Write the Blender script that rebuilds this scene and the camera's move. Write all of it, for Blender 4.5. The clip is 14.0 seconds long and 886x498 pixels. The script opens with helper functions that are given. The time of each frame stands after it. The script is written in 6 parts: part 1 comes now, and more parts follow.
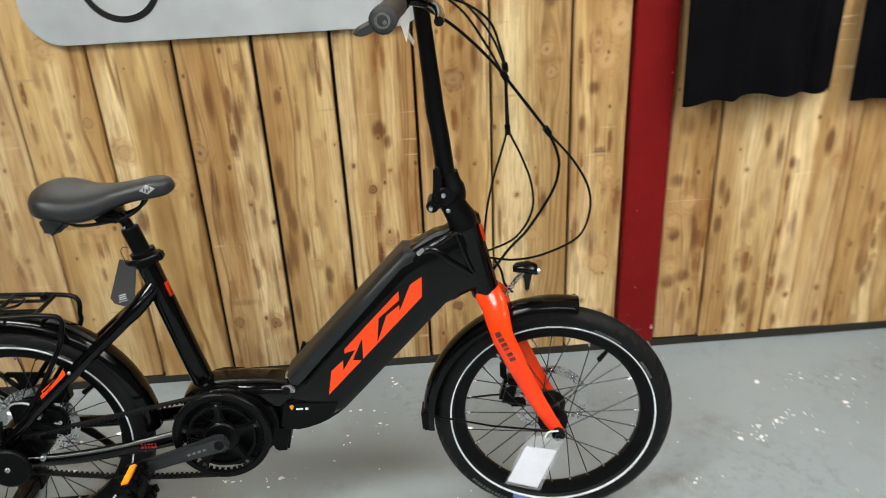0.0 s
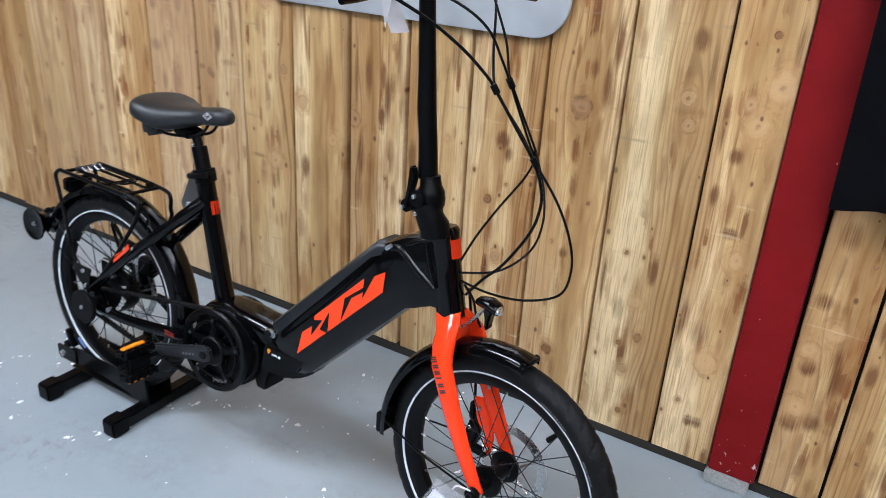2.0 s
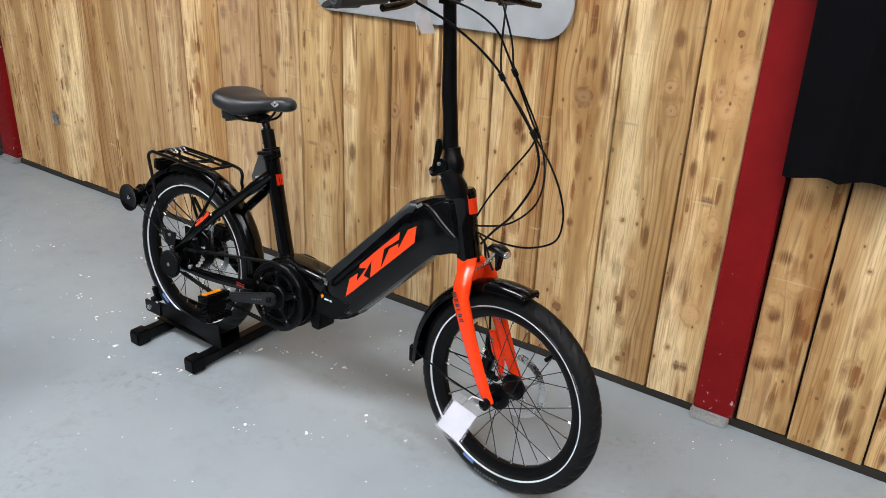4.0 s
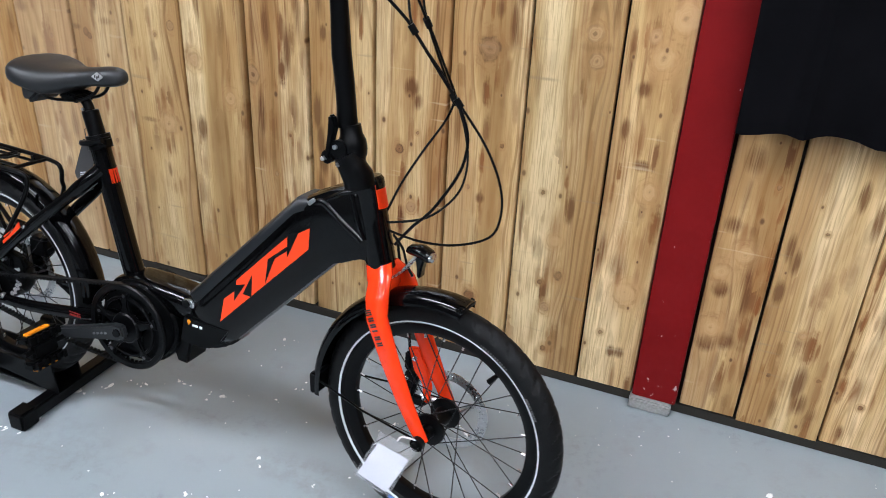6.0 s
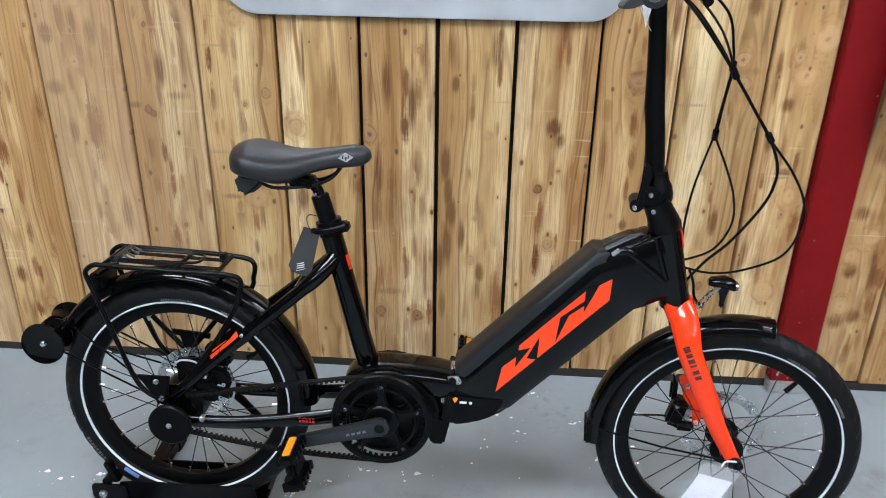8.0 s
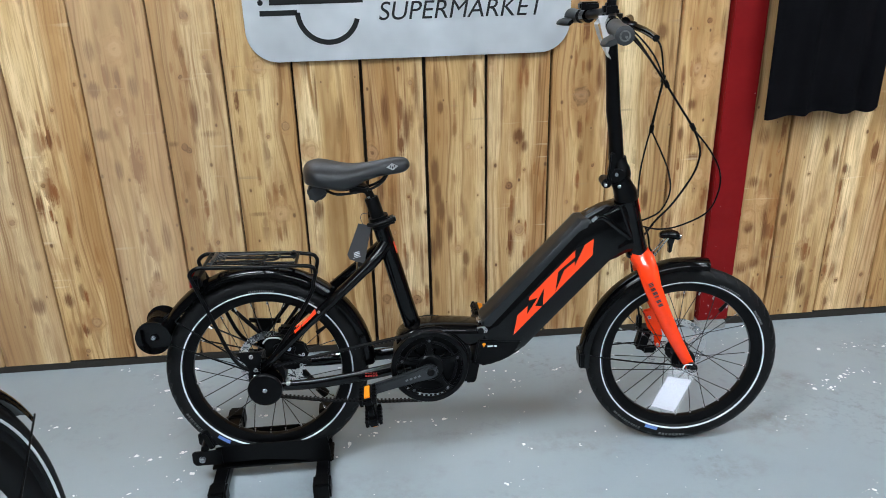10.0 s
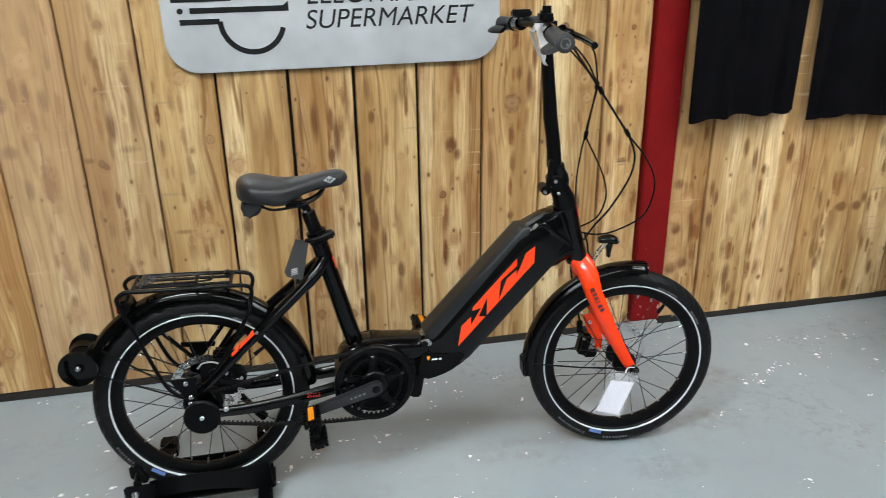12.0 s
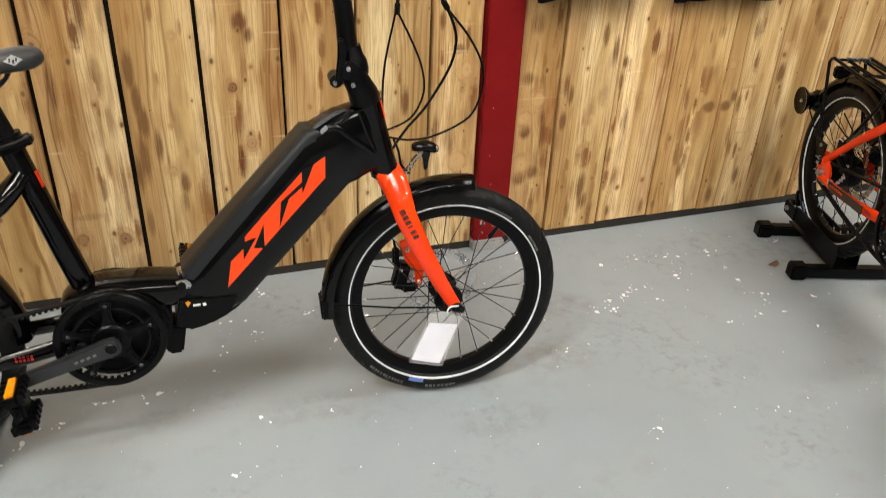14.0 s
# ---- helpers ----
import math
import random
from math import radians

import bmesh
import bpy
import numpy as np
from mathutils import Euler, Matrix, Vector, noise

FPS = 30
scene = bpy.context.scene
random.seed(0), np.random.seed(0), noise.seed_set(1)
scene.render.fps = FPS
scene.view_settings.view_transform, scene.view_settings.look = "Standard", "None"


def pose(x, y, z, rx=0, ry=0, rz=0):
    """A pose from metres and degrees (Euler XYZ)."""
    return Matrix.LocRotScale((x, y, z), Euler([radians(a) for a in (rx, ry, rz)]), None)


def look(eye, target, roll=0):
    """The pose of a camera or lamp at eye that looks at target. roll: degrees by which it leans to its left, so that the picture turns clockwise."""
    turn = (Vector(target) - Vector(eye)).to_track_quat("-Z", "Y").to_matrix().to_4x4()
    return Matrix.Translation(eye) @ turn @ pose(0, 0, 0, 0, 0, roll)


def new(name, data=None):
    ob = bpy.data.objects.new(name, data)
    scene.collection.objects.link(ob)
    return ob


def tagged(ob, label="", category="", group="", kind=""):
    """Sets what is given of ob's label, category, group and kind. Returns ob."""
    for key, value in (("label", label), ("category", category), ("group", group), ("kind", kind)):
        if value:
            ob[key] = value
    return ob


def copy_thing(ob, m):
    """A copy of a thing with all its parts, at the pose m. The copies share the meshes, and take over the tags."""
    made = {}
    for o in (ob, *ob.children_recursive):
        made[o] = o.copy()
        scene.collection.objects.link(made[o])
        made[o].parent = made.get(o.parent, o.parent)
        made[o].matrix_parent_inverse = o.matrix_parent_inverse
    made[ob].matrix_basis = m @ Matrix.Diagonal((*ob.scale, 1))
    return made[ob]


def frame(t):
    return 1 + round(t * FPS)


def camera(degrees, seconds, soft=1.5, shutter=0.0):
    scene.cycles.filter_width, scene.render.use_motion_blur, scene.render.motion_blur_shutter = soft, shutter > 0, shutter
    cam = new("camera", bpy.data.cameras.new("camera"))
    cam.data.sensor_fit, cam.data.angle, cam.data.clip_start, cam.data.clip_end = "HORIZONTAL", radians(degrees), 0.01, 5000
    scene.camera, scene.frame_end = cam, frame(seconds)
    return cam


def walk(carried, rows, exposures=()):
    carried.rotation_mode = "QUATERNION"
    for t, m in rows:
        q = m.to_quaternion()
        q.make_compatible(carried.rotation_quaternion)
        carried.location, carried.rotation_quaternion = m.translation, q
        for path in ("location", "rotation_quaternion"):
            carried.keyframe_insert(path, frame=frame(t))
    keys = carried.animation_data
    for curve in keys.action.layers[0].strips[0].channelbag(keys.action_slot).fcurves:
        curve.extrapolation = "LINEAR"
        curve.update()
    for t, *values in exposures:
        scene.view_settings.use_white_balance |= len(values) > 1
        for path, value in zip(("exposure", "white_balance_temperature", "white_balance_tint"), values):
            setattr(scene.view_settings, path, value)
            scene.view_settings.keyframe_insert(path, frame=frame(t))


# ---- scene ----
cam = camera(59.2, 14.0, soft=0.8, shutter=0.4)
PATH = [
    (0, (0.242, 0.173, 1.261), (0.32, 1.963, 0.372), -2.9),
    (0.5, (0.458, 0.261, 1.236), (0.205, 2.033, 0.343), -1.2),
    (1, (0.635, 0.314, 1.23), (0.175, 2.038, 0.325), 0.9),
    (1.5, (0.756, 0.406, 1.215), (0.111, 2.07, 0.313), 1.7),
    (2, (0.973, 0.4, 1.2), (0.053, 1.974, 0.378), 3.5),
    (2.5, (1.093, 0.327, 1.222), (0.08, 1.842, 0.398), 3.2),
    (2.7, (1.127, 0.28, 1.206), (0.098, 1.789, 0.393), 2.6),
    (4.8, (1.204, 0.113, 1.253), (0.219, 1.663, 0.46), 2.2),
    (5, (1.17, 0.147, 1.248), (0.211, 1.719, 0.466), 2.0),
    (5.5, (1.035, 0.295, 1.202), (0.206, 1.923, 0.387), 2.1),
    (6, (0.913, 0.386, 1.169), (0.261, 2.048, 0.266), 2.8),
    (6.5, (0.67, 0.364, 1.184), (0.142, 2.076, 0.295), 0.9),
    (7, (0.437, 0.333, 1.177), (0.015, 2.09, 0.319), 0.3),
    (7.2, (0.332, 0.339, 1.173), (-0.033, 2.104, 0.304), 0.5),
    (9.3, (-0.166, -0.198, 1.271), (0.004, 1.636, 0.493), -0.2),
    (9.5, (-0.187, -0.229, 1.283), (-0.018, 1.602, 0.497), -0.5),
    (10, (-0.25, -0.233, 1.291), (-0.088, 1.601, 0.507), -1.4),
    (10.5, (-0.276, -0.231, 1.286), (-0.114, 1.603, 0.505), -1.2),
    (11, (-0.278, -0.23, 1.29), (-0.087, 1.602, 0.511), -1.1),
    (11.5, (-0.281, -0.218, 1.292), (-0.012, 1.607, 0.519), -1.2),
    (12, (-0.3, -0.187, 1.29), (0.073, 1.62, 0.518), -0.9),
    (12.5, (-0.264, -0.125, 1.278), (0.239, 1.652, 0.51), -0.2),
    (13, (-0.116, 0.03, 1.228), (0.492, 1.76, 0.43), 0.7),
    (13.5, (-0.024, 0.128, 1.171), (0.598, 1.809, 0.282), 1.8),
    (14, (-0.001, 0.149, 1.142), (0.619, 1.77, 0.147), 2.7),
]
LIGHTING = [(0, -0.03, 6300, 3), (0.5, 0.0, 5800, 4), (1, 0.0, 5500, 7), (1.5, 0.0, 5400, 8), (2, 0.0, 5400, 10), (2.5, 0.0, 6000, 9), (5, -0.05, 6000, 11), (5.5, -0.05, 5500, 10), (6, -0.05, 5600, 9),
            (6.5, 0.05, 5450, 9), (7, 0.05, 5500, 9), (9.5, -0.1, 5500, 4), (11, -0.1, 5600, 4), (12, -0.1, 5950, 4), (13, -0.05, 6100, 5), (13.5, -0.02, 6200, 5), (14, 0.0, 6800, 8)]
walk(cam, [(t, look(eye, target, roll)) for t, eye, target, roll in PATH], LIGHTING)

# ---- world and light ----
world = bpy.data.worlds.new("shop_surroundings")
scene.world = world
world.use_nodes = True
world.node_tree.nodes["Background"].inputs["Color"].default_value = (0.8, 0.85, 0.9, 1)
world.node_tree.nodes["Background"].inputs["Strength"].default_value = 0.02
LAMP = 57.0
scene.view_settings.exposure = 0.0


# ---- materials ----
def ramp(nt, fac, stops):
    n = nt.nodes.new("ShaderNodeValToRGB")
    while len(n.color_ramp.elements) < len(stops):
        n.color_ramp.elements.new(0.5)
    for e, (p, c) in zip(n.color_ramp.elements, stops):
        e.position = p
        e.color = (*c, 1) if len(c) == 3 else c
    nt.links.new(fac, n.inputs["Fac"])
    return n.outputs["Color"]


def math_node(nt, op, a, b=None, clamp=False):
    n = nt.nodes.new("ShaderNodeMath")
    n.operation, n.use_clamp = op, clamp
    for i, v in enumerate((a, b)):
        if v is None:
            continue
        if isinstance(v, (int, float)):
            n.inputs[i].default_value = v
        else:
            nt.links.new(v, n.inputs[i])
    return n.outputs[0]


def mix(nt, fac, a, b, mode="MIX"):
    n = nt.nodes.new("ShaderNodeMix")
    n.data_type, n.blend_type = "RGBA", mode
    for sock, v in ((n.inputs["Factor"], fac), (n.inputs["A"], a), (n.inputs["B"], b)):
        if isinstance(v, tuple):
            sock.default_value = (*v, 1) if len(v) == 3 else v
        elif isinstance(v, (int, float)):
            sock.default_value = v
        else:
            nt.links.new(v, sock)
    return n.outputs["Result"]


def noise_tex(nt, vec, scale, detail=4, rough=0.55, distort=0.0):
    n = nt.nodes.new("ShaderNodeTexNoise")
    n.inputs["Scale"].default_value, n.inputs["Detail"].default_value = scale, detail
    n.inputs["Roughness"].default_value, n.inputs["Distortion"].default_value = rough, distort
    if vec is not None:
        nt.links.new(vec, n.inputs["Vector"])
    return n.outputs["Fac"]


def mapped(nt, vec, scale=(1, 1, 1), loc=(0, 0, 0)):
    n = nt.nodes.new("ShaderNodeMapping")
    n.inputs["Scale"].default_value, n.inputs["Location"].default_value = scale, loc
    nt.links.new(vec, n.inputs["Vector"])
    return n.outputs["Vector"]


def bump(nt, height, strength, dist):
    n = nt.nodes.new("ShaderNodeBump")
    n.inputs["Strength"].default_value, n.inputs["Distance"].default_value = strength, dist
    nt.links.new(height, n.inputs["Height"])
    return n.outputs["Normal"]


def fresh(name):
    m = bpy.data.materials.new(name)
    m.use_nodes = True
    nt = m.node_tree
    return m, nt, nt.nodes["Principled BSDF"]


def coords(nt):
    return nt.nodes.new("ShaderNodeTexCoord").outputs["Object"]


def plain(name, color, rough=0.5, metal=0.0, vary=0.12, scale=40, bumpy=0.0, coat=0.0, spec=0.5):
    """A paint, plastic or metal with slight blotches of tone and roughness."""
    m, nt, b = fresh(name)
    v = coords(nt)
    fine, broad = noise_tex(nt, v, scale * 6), noise_tex(nt, v, scale * 0.4)
    both = math_node(nt, "ADD", math_node(nt, "MULTIPLY", fine, 0.5), math_node(nt, "MULTIPLY", broad, 0.5))
    lo, hi = tuple(c * (1 - vary) for c in color), tuple(min(1, c * (1 + vary)) for c in color)
    nt.links.new(ramp(nt, both, [(0.35, lo), (0.65, hi)]), b.inputs["Base Color"])
    nt.links.new(math_node(nt, "ADD", math_node(nt, "MULTIPLY", both, 0.16), max(0.02, rough - 0.08)), b.inputs["Roughness"])
    b.inputs["Metallic"].default_value = metal
    b.inputs["Coat Weight"].default_value = coat
    b.inputs["Coat Roughness"].default_value = 0.04
    b.inputs["Specular IOR Level"].default_value = spec
    if bumpy:
        nt.links.new(bump(nt, fine, bumpy, 0.001), b.inputs["Normal"])
    return m


def plank_material():
    """Scorched pine: pale boards sawn across the growth rings, with round knots, pin knots, brown burn spots and scrapes, different on every board."""
    m, nt, b = fresh("scorched_pine")

    def op(o, x, y=None, clamp=False):
        return math_node(nt, o, x, y, clamp)

    def step(x, lo, hi, top=1.0):
        return ramp(nt, x, [(lo, (0, 0, 0)), (hi, (top, top, top))])

    def xyz(x, y, z):
        n = nt.nodes.new("ShaderNodeCombineXYZ")
        for i, q in enumerate((x, y, z)):
            if isinstance(q, (int, float)):
                n.inputs[i].default_value = q
            else:
                nt.links.new(q, n.inputs[i])
        return n.outputs[0]

    def cells(vec, amount):
        """Scattered points: the distance to the nearest, a 0 or 1 for whether it is used, and two random values."""
        n = nt.nodes.new("ShaderNodeTexVoronoi")
        n.voronoi_dimensions = "2D"
        n.inputs["Scale"].default_value = 1.0
        nt.links.new(vec, n.inputs["Vector"])
        sp = nt.nodes.new("ShaderNodeSeparateColor")
        nt.links.new(n.outputs["Color"], sp.inputs[0])
        return n.outputs["Distance"], op("LESS_THAN", sp.outputs[0], amount), sp.outputs[1], sp.outputs[2]

    rnd = nt.nodes.new("ShaderNodeObjectInfo").outputs["Random"]
    rnd2 = op("FRACT", op("MULTIPLY", rnd, 7.31))
    rnd3 = op("FRACT", op("MULTIPLY", rnd, 23.7))
    sep = nt.nodes.new("ShaderNodeSeparateXYZ")
    nt.links.new(coords(nt), sep.inputs[0])
    x, z = sep.outputs["X"], sep.outputs["Z"]
    px, pz = op("ADD", x, op("MULTIPLY", rnd, 17.3)), op("ADD", z, op("MULTIPLY", rnd2, 41.7))
    p = xyz(px, 0.0, pz)
    ragged = noise_tex(nt, mapped(nt, p, (260, 1, 9)), 1.0, 3, 0.6)
    blur = noise_tex(nt, mapped(nt, p, (45, 1, 45)), 1.0, 2)
    # the knots and burns of each board, carried by its mesh
    def carried(key):
        n = nt.nodes.new("ShaderNodeAttribute")
        n.attribute_name = key
        return n.outputs["Fac"]

    kr = op("ADD", carried("knot"), op("MULTIPLY", op("SUBTRACT", blur, 0.5), 0.9))
    ktone, bend, char = carried("knot_tone"), carried("bend"), carried("char")
    # growth rings of a trunk cut lengthwise
    sway = noise_tex(nt, mapped(nt, p, (3, 1, 1.5)), 1.0, 3, 0.5)
    cx = op("ADD", x, op("MULTIPLY", op("SUBTRACT", rnd2, 0.5), 0.14))
    cx = op("ADD", cx, op("MULTIPLY", op("SUBTRACT", noise_tex(nt, mapped(nt, p, (0.5, 1, 1.1)), 1.0, 2), 0.5), 0.10))
    cx = op("SUBTRACT", cx, bend)
    cy = op("ADD", op("ADD", op("MULTIPLY", rnd3, 0.06), 0.012), op("MULTIPLY", op("SUBTRACT", sway, 0.5), 0.06))
    r = op("SQRT", op("ADD", op("MULTIPLY", cx, cx), op("MULTIPLY", cy, cy)))
    r = op("ADD", r, op("MULTIPLY", op("SUBTRACT", ragged, 0.5), 0.0012))
    rv = xyz(op("MULTIPLY", r, 1.0), op("MULTIPLY", rnd, 31.0), 0.0)
    season = noise_tex(nt, mapped(nt, rv, (150, 1, 1)), 1.0, 2, 0.55)
    wide = noise_tex(nt, mapped(nt, rv, (30, 1, 1)), 1.0, 1)
    late = step(season, 0.49, 0.68)
    tone = noise_tex(nt, mapped(nt, p, (10, 1, 0.75)), 1.0, 3, 0.45)
    base = ramp(nt, op("ADD", op("MULTIPLY", tone, 0.7), op("MULTIPLY", wide, 0.3)), [(0.38, (0.40, 0.245, 0.090)), (0.47, (0.63, 0.440, 0.195)), (0.60, (0.90, 0.735, 0.415))])
    strength = step(noise_tex(nt, mapped(nt, p, (12, 1, 1.6)), 1.0, 3, 0.55), 0.42, 0.60)
    strength = op("ADD", op("MULTIPLY", strength, 0.90), 0.16)
    base = mix(nt, op("MULTIPLY", late, strength), base, (0.265, 0.130, 0.038))
    base = mix(nt, step(ragged, 0.48, 0.62, 0.52), base, (0.38, 0.22, 0.08))
    # scorching: soft tan clouds, then ragged spots and short streaks
    region = step(noise_tex(nt, mapped(nt, p, (11, 1, 1.7)), 1.0, 2), 0.44, 0.60)
    cloud = step(noise_tex(nt, mapped(nt, p, (22, 1, 5)), 1.0, 3, 0.5), 0.47, 0.68)
    base = mix(nt, op("MULTIPLY", cloud, op("ADD", op("MULTIPLY", region, 0.55), 0.22)), base, (0.33, 0.155, 0.046))
    fray = op("MULTIPLY", op("SUBTRACT", ragged, 0.5), 0.85)
    for sx, sz, few, shift, dark in ((30, 8.5, 0.26, 0.0, (0.150, 0.048, 0.011)), (48, 10, 0.34, 5.3, (0.24, 0.085, 0.020)), (17, 5.5, 0.14, 9.1, (0.22, 0.078, 0.018))):
        d, on, size, depth = cells(xyz(op("ADD", op("MULTIPLY", px, sx), shift), op("ADD", op("MULTIPLY", pz, sz), op("MULTIPLY", blur, 0.5)), 0.0), few)
        d = op("ADD", op("DIVIDE", d, op("ADD", op("MULTIPLY", size, 0.6), 0.55)), fray)
        spot = op("MULTIPLY", ramp(nt, d, [(0.17, (1, 1, 1)), (0.43, (0, 0, 0))]), on)
        spot = op("MULTIPLY", spot, op("ADD", op("MULTIPLY", depth, 0.5), 0.62))
        base = mix(nt, op("MULTIPLY", spot, op("ADD", op("MULTIPLY", region, 0.75), 0.25)), base, dark)
    side = step(op("ADD", op("ABSOLUTE", cx), op("MULTIPLY", noise_tex(nt, mapped(nt, p, (14, 1, 2.2)), 1.0, 3, 0.55), 0.10)), 0.100, 0.135)
    base = mix(nt, op("MULTIPLY", side, 0.62), base, mix(nt, late, (0.40, 0.215, 0.072), (0.20, 0.090, 0.027)))
    streak = step(noise_tex(nt, mapped(nt, p, (95, 1, 3.5)), 1.0, 2, 0.6), 0.56, 0.68)
    base = mix(nt, op("MULTIPLY", op("MULTIPLY", streak, region), 0.8), base, (0.21, 0.082, 0.022))
    # the board's own burns: brown, ragged along the grain
    burnt = op("ADD", char, op("MULTIPLY", op("SUBTRACT", ragged, 0.5), op("MULTIPLY", char, 2.2)))
    base = mix(nt, ramp(nt, burnt, [(0.12, (0, 0, 0)), (0.75, (0.88, 0.88, 0.88))]), base, (0.135, 0.046, 0.012))
    # knots: ringed heart, dark outline, warm halo; pale or dark by their tone
    kr = op("MULTIPLY", kr, 0.1)
    halo = ramp(nt, op("ADD", kr, op("MULTIPLY", op("SUBTRACT", ragged, 0.5), 0.12)), [(0.09, (0.66, 0.66, 0.66)), (0.26, (0, 0, 0))])
    base = mix(nt, halo, base, mix(nt, ktone, (0.56, 0.345, 0.145), (0.40, 0.21, 0.075)))
    swirl = op("MULTIPLY", ramp(nt, kr, [(0.10, (0, 0, 0)), (0.13, (0.6, 0.6, 0.6)), (0.18, (0.4, 0.4, 0.4)), (0.26, (0, 0, 0))]), step(noise_tex(nt, xyz(op("MULTIPLY", kr, 22.0), op("MULTIPLY", px, 38.0), op("MULTIPLY", pz, 26.0)), 1.0, 3, 0.6), 0.50, 0.66))
    base = mix(nt, swirl, base, (0.30, 0.155, 0.052))
    heart = ramp(nt, kr, [(0.075, (1, 1, 1)), (0.110, (0, 0, 0))])
    turns = step(noise_tex(nt, xyz(op("MULTIPLY", kr, 75.0), op("MULTIPLY", px, 9.0), op("MULTIPLY", pz, 9.0)), 1.0, 2, 0.5), 0.36, 0.62)
    pale_k = mix(nt, turns, (0.80, 0.58, 0.32), (0.70, 0.47, 0.235))
    dark_k = mix(nt, turns, (0.30, 0.145, 0.058), (0.17, 0.075, 0.030))
    base = mix(nt, op("MULTIPLY", heart, op("ADD", op("MULTIPLY", ktone, 0.68), 0.25)), base, mix(nt, ktone, pale_k, dark_k))
    edge = op("MULTIPLY", ramp(nt, kr, [(0.070, (0, 0, 0)), (0.096, (1, 1, 1)), (0.122, (0, 0, 0))]), step(noise_tex(nt, mapped(nt, p, (70, 1, 50)), 1.0, 2), 0.36, 0.56))
    base = mix(nt, op("MULTIPLY", edge, op("MULTIPLY", op("POWER", ktone, 1.4), 0.85)), base, (0.075, 0.032, 0.013))
    pith = ramp(nt, kr, [(0.012, (1, 1, 1)), (0.026, (0, 0, 0))])
    base = mix(nt, op("MULTIPLY", pith, op("ADD", op("MULTIPLY", ktone, 0.5), 0.3)), base, (0.09, 0.035, 0.012))
    # pin knots
    nd, non, nsize, ntone = cells(xyz(op("MULTIPLY", px, 11.0), op("MULTIPLY", pz, 7.0), 0.0), 0.42)
    nd = op("DIVIDE", nd, op("ADD", op("MULTIPLY", nsize, 0.9), 0.5))
    base = mix(nt, op("MULTIPLY", ramp(nt, nd, [(0.03, (0.8, 0.8, 0.8)), (0.12, (0, 0, 0))]), op("MULTIPLY", non, 0.7)), base, (0.45, 0.27, 0.11))
    base = mix(nt, op("MULTIPLY", ramp(nt, nd, [(0.022, (1, 1, 1)), (0.05, (0, 0, 0))]), op("MULTIPLY", non, 0.85)), base, (0.115, 0.050, 0.020))
    # level scrapes: pale and grey rubs across the grain
    rub = noise_tex(nt, mapped(nt, p, (5, 1, 55)), 1.0, 2, 0.4)
    rub = op("MULTIPLY", step(rub, 0.66, 0.74), step(noise_tex(nt, mapped(nt, p, (4, 1, 3)), 1.0, 1), 0.46, 0.56))
    base = mix(nt, op("MULTIPLY", rub, 0.5), base, mix(nt, step(rnd3, 0.45, 0.55), (0.85, 0.72, 0.47), (0.30, 0.22, 0.14)))
    base = mix(nt, op("MULTIPLY", rnd3, 0.12), base, (0.55, 0.46, 0.20))
    base = mix(nt, op("MULTIPLY", carried("weathered"), 0.45), base, (0.43, 0.315, 0.195))
    base = mix(nt, 1.0, base, (1.0, 0.952, 0.968), "MULTIPLY")
    base = mix(nt, 1.0, base, op("ADD", op("MULTIPLY", rnd, 0.22), 0.86), "MULTIPLY")
    nt.links.new(base, b.inputs["Base Color"])
    nt.links.new(op("ADD", op("MULTIPLY", ragged, 0.25), 0.36), b.inputs["Roughness"])
    b.inputs["Specular IOR Level"].default_value = 0.2
    relief = op("SUBTRACT", op("MULTIPLY", season, 0.6), op("MULTIPLY", ragged, 0.5))
    nt.links.new(bump(nt, relief, 0.3, 0.0015), b.inputs["Normal"])
    return m


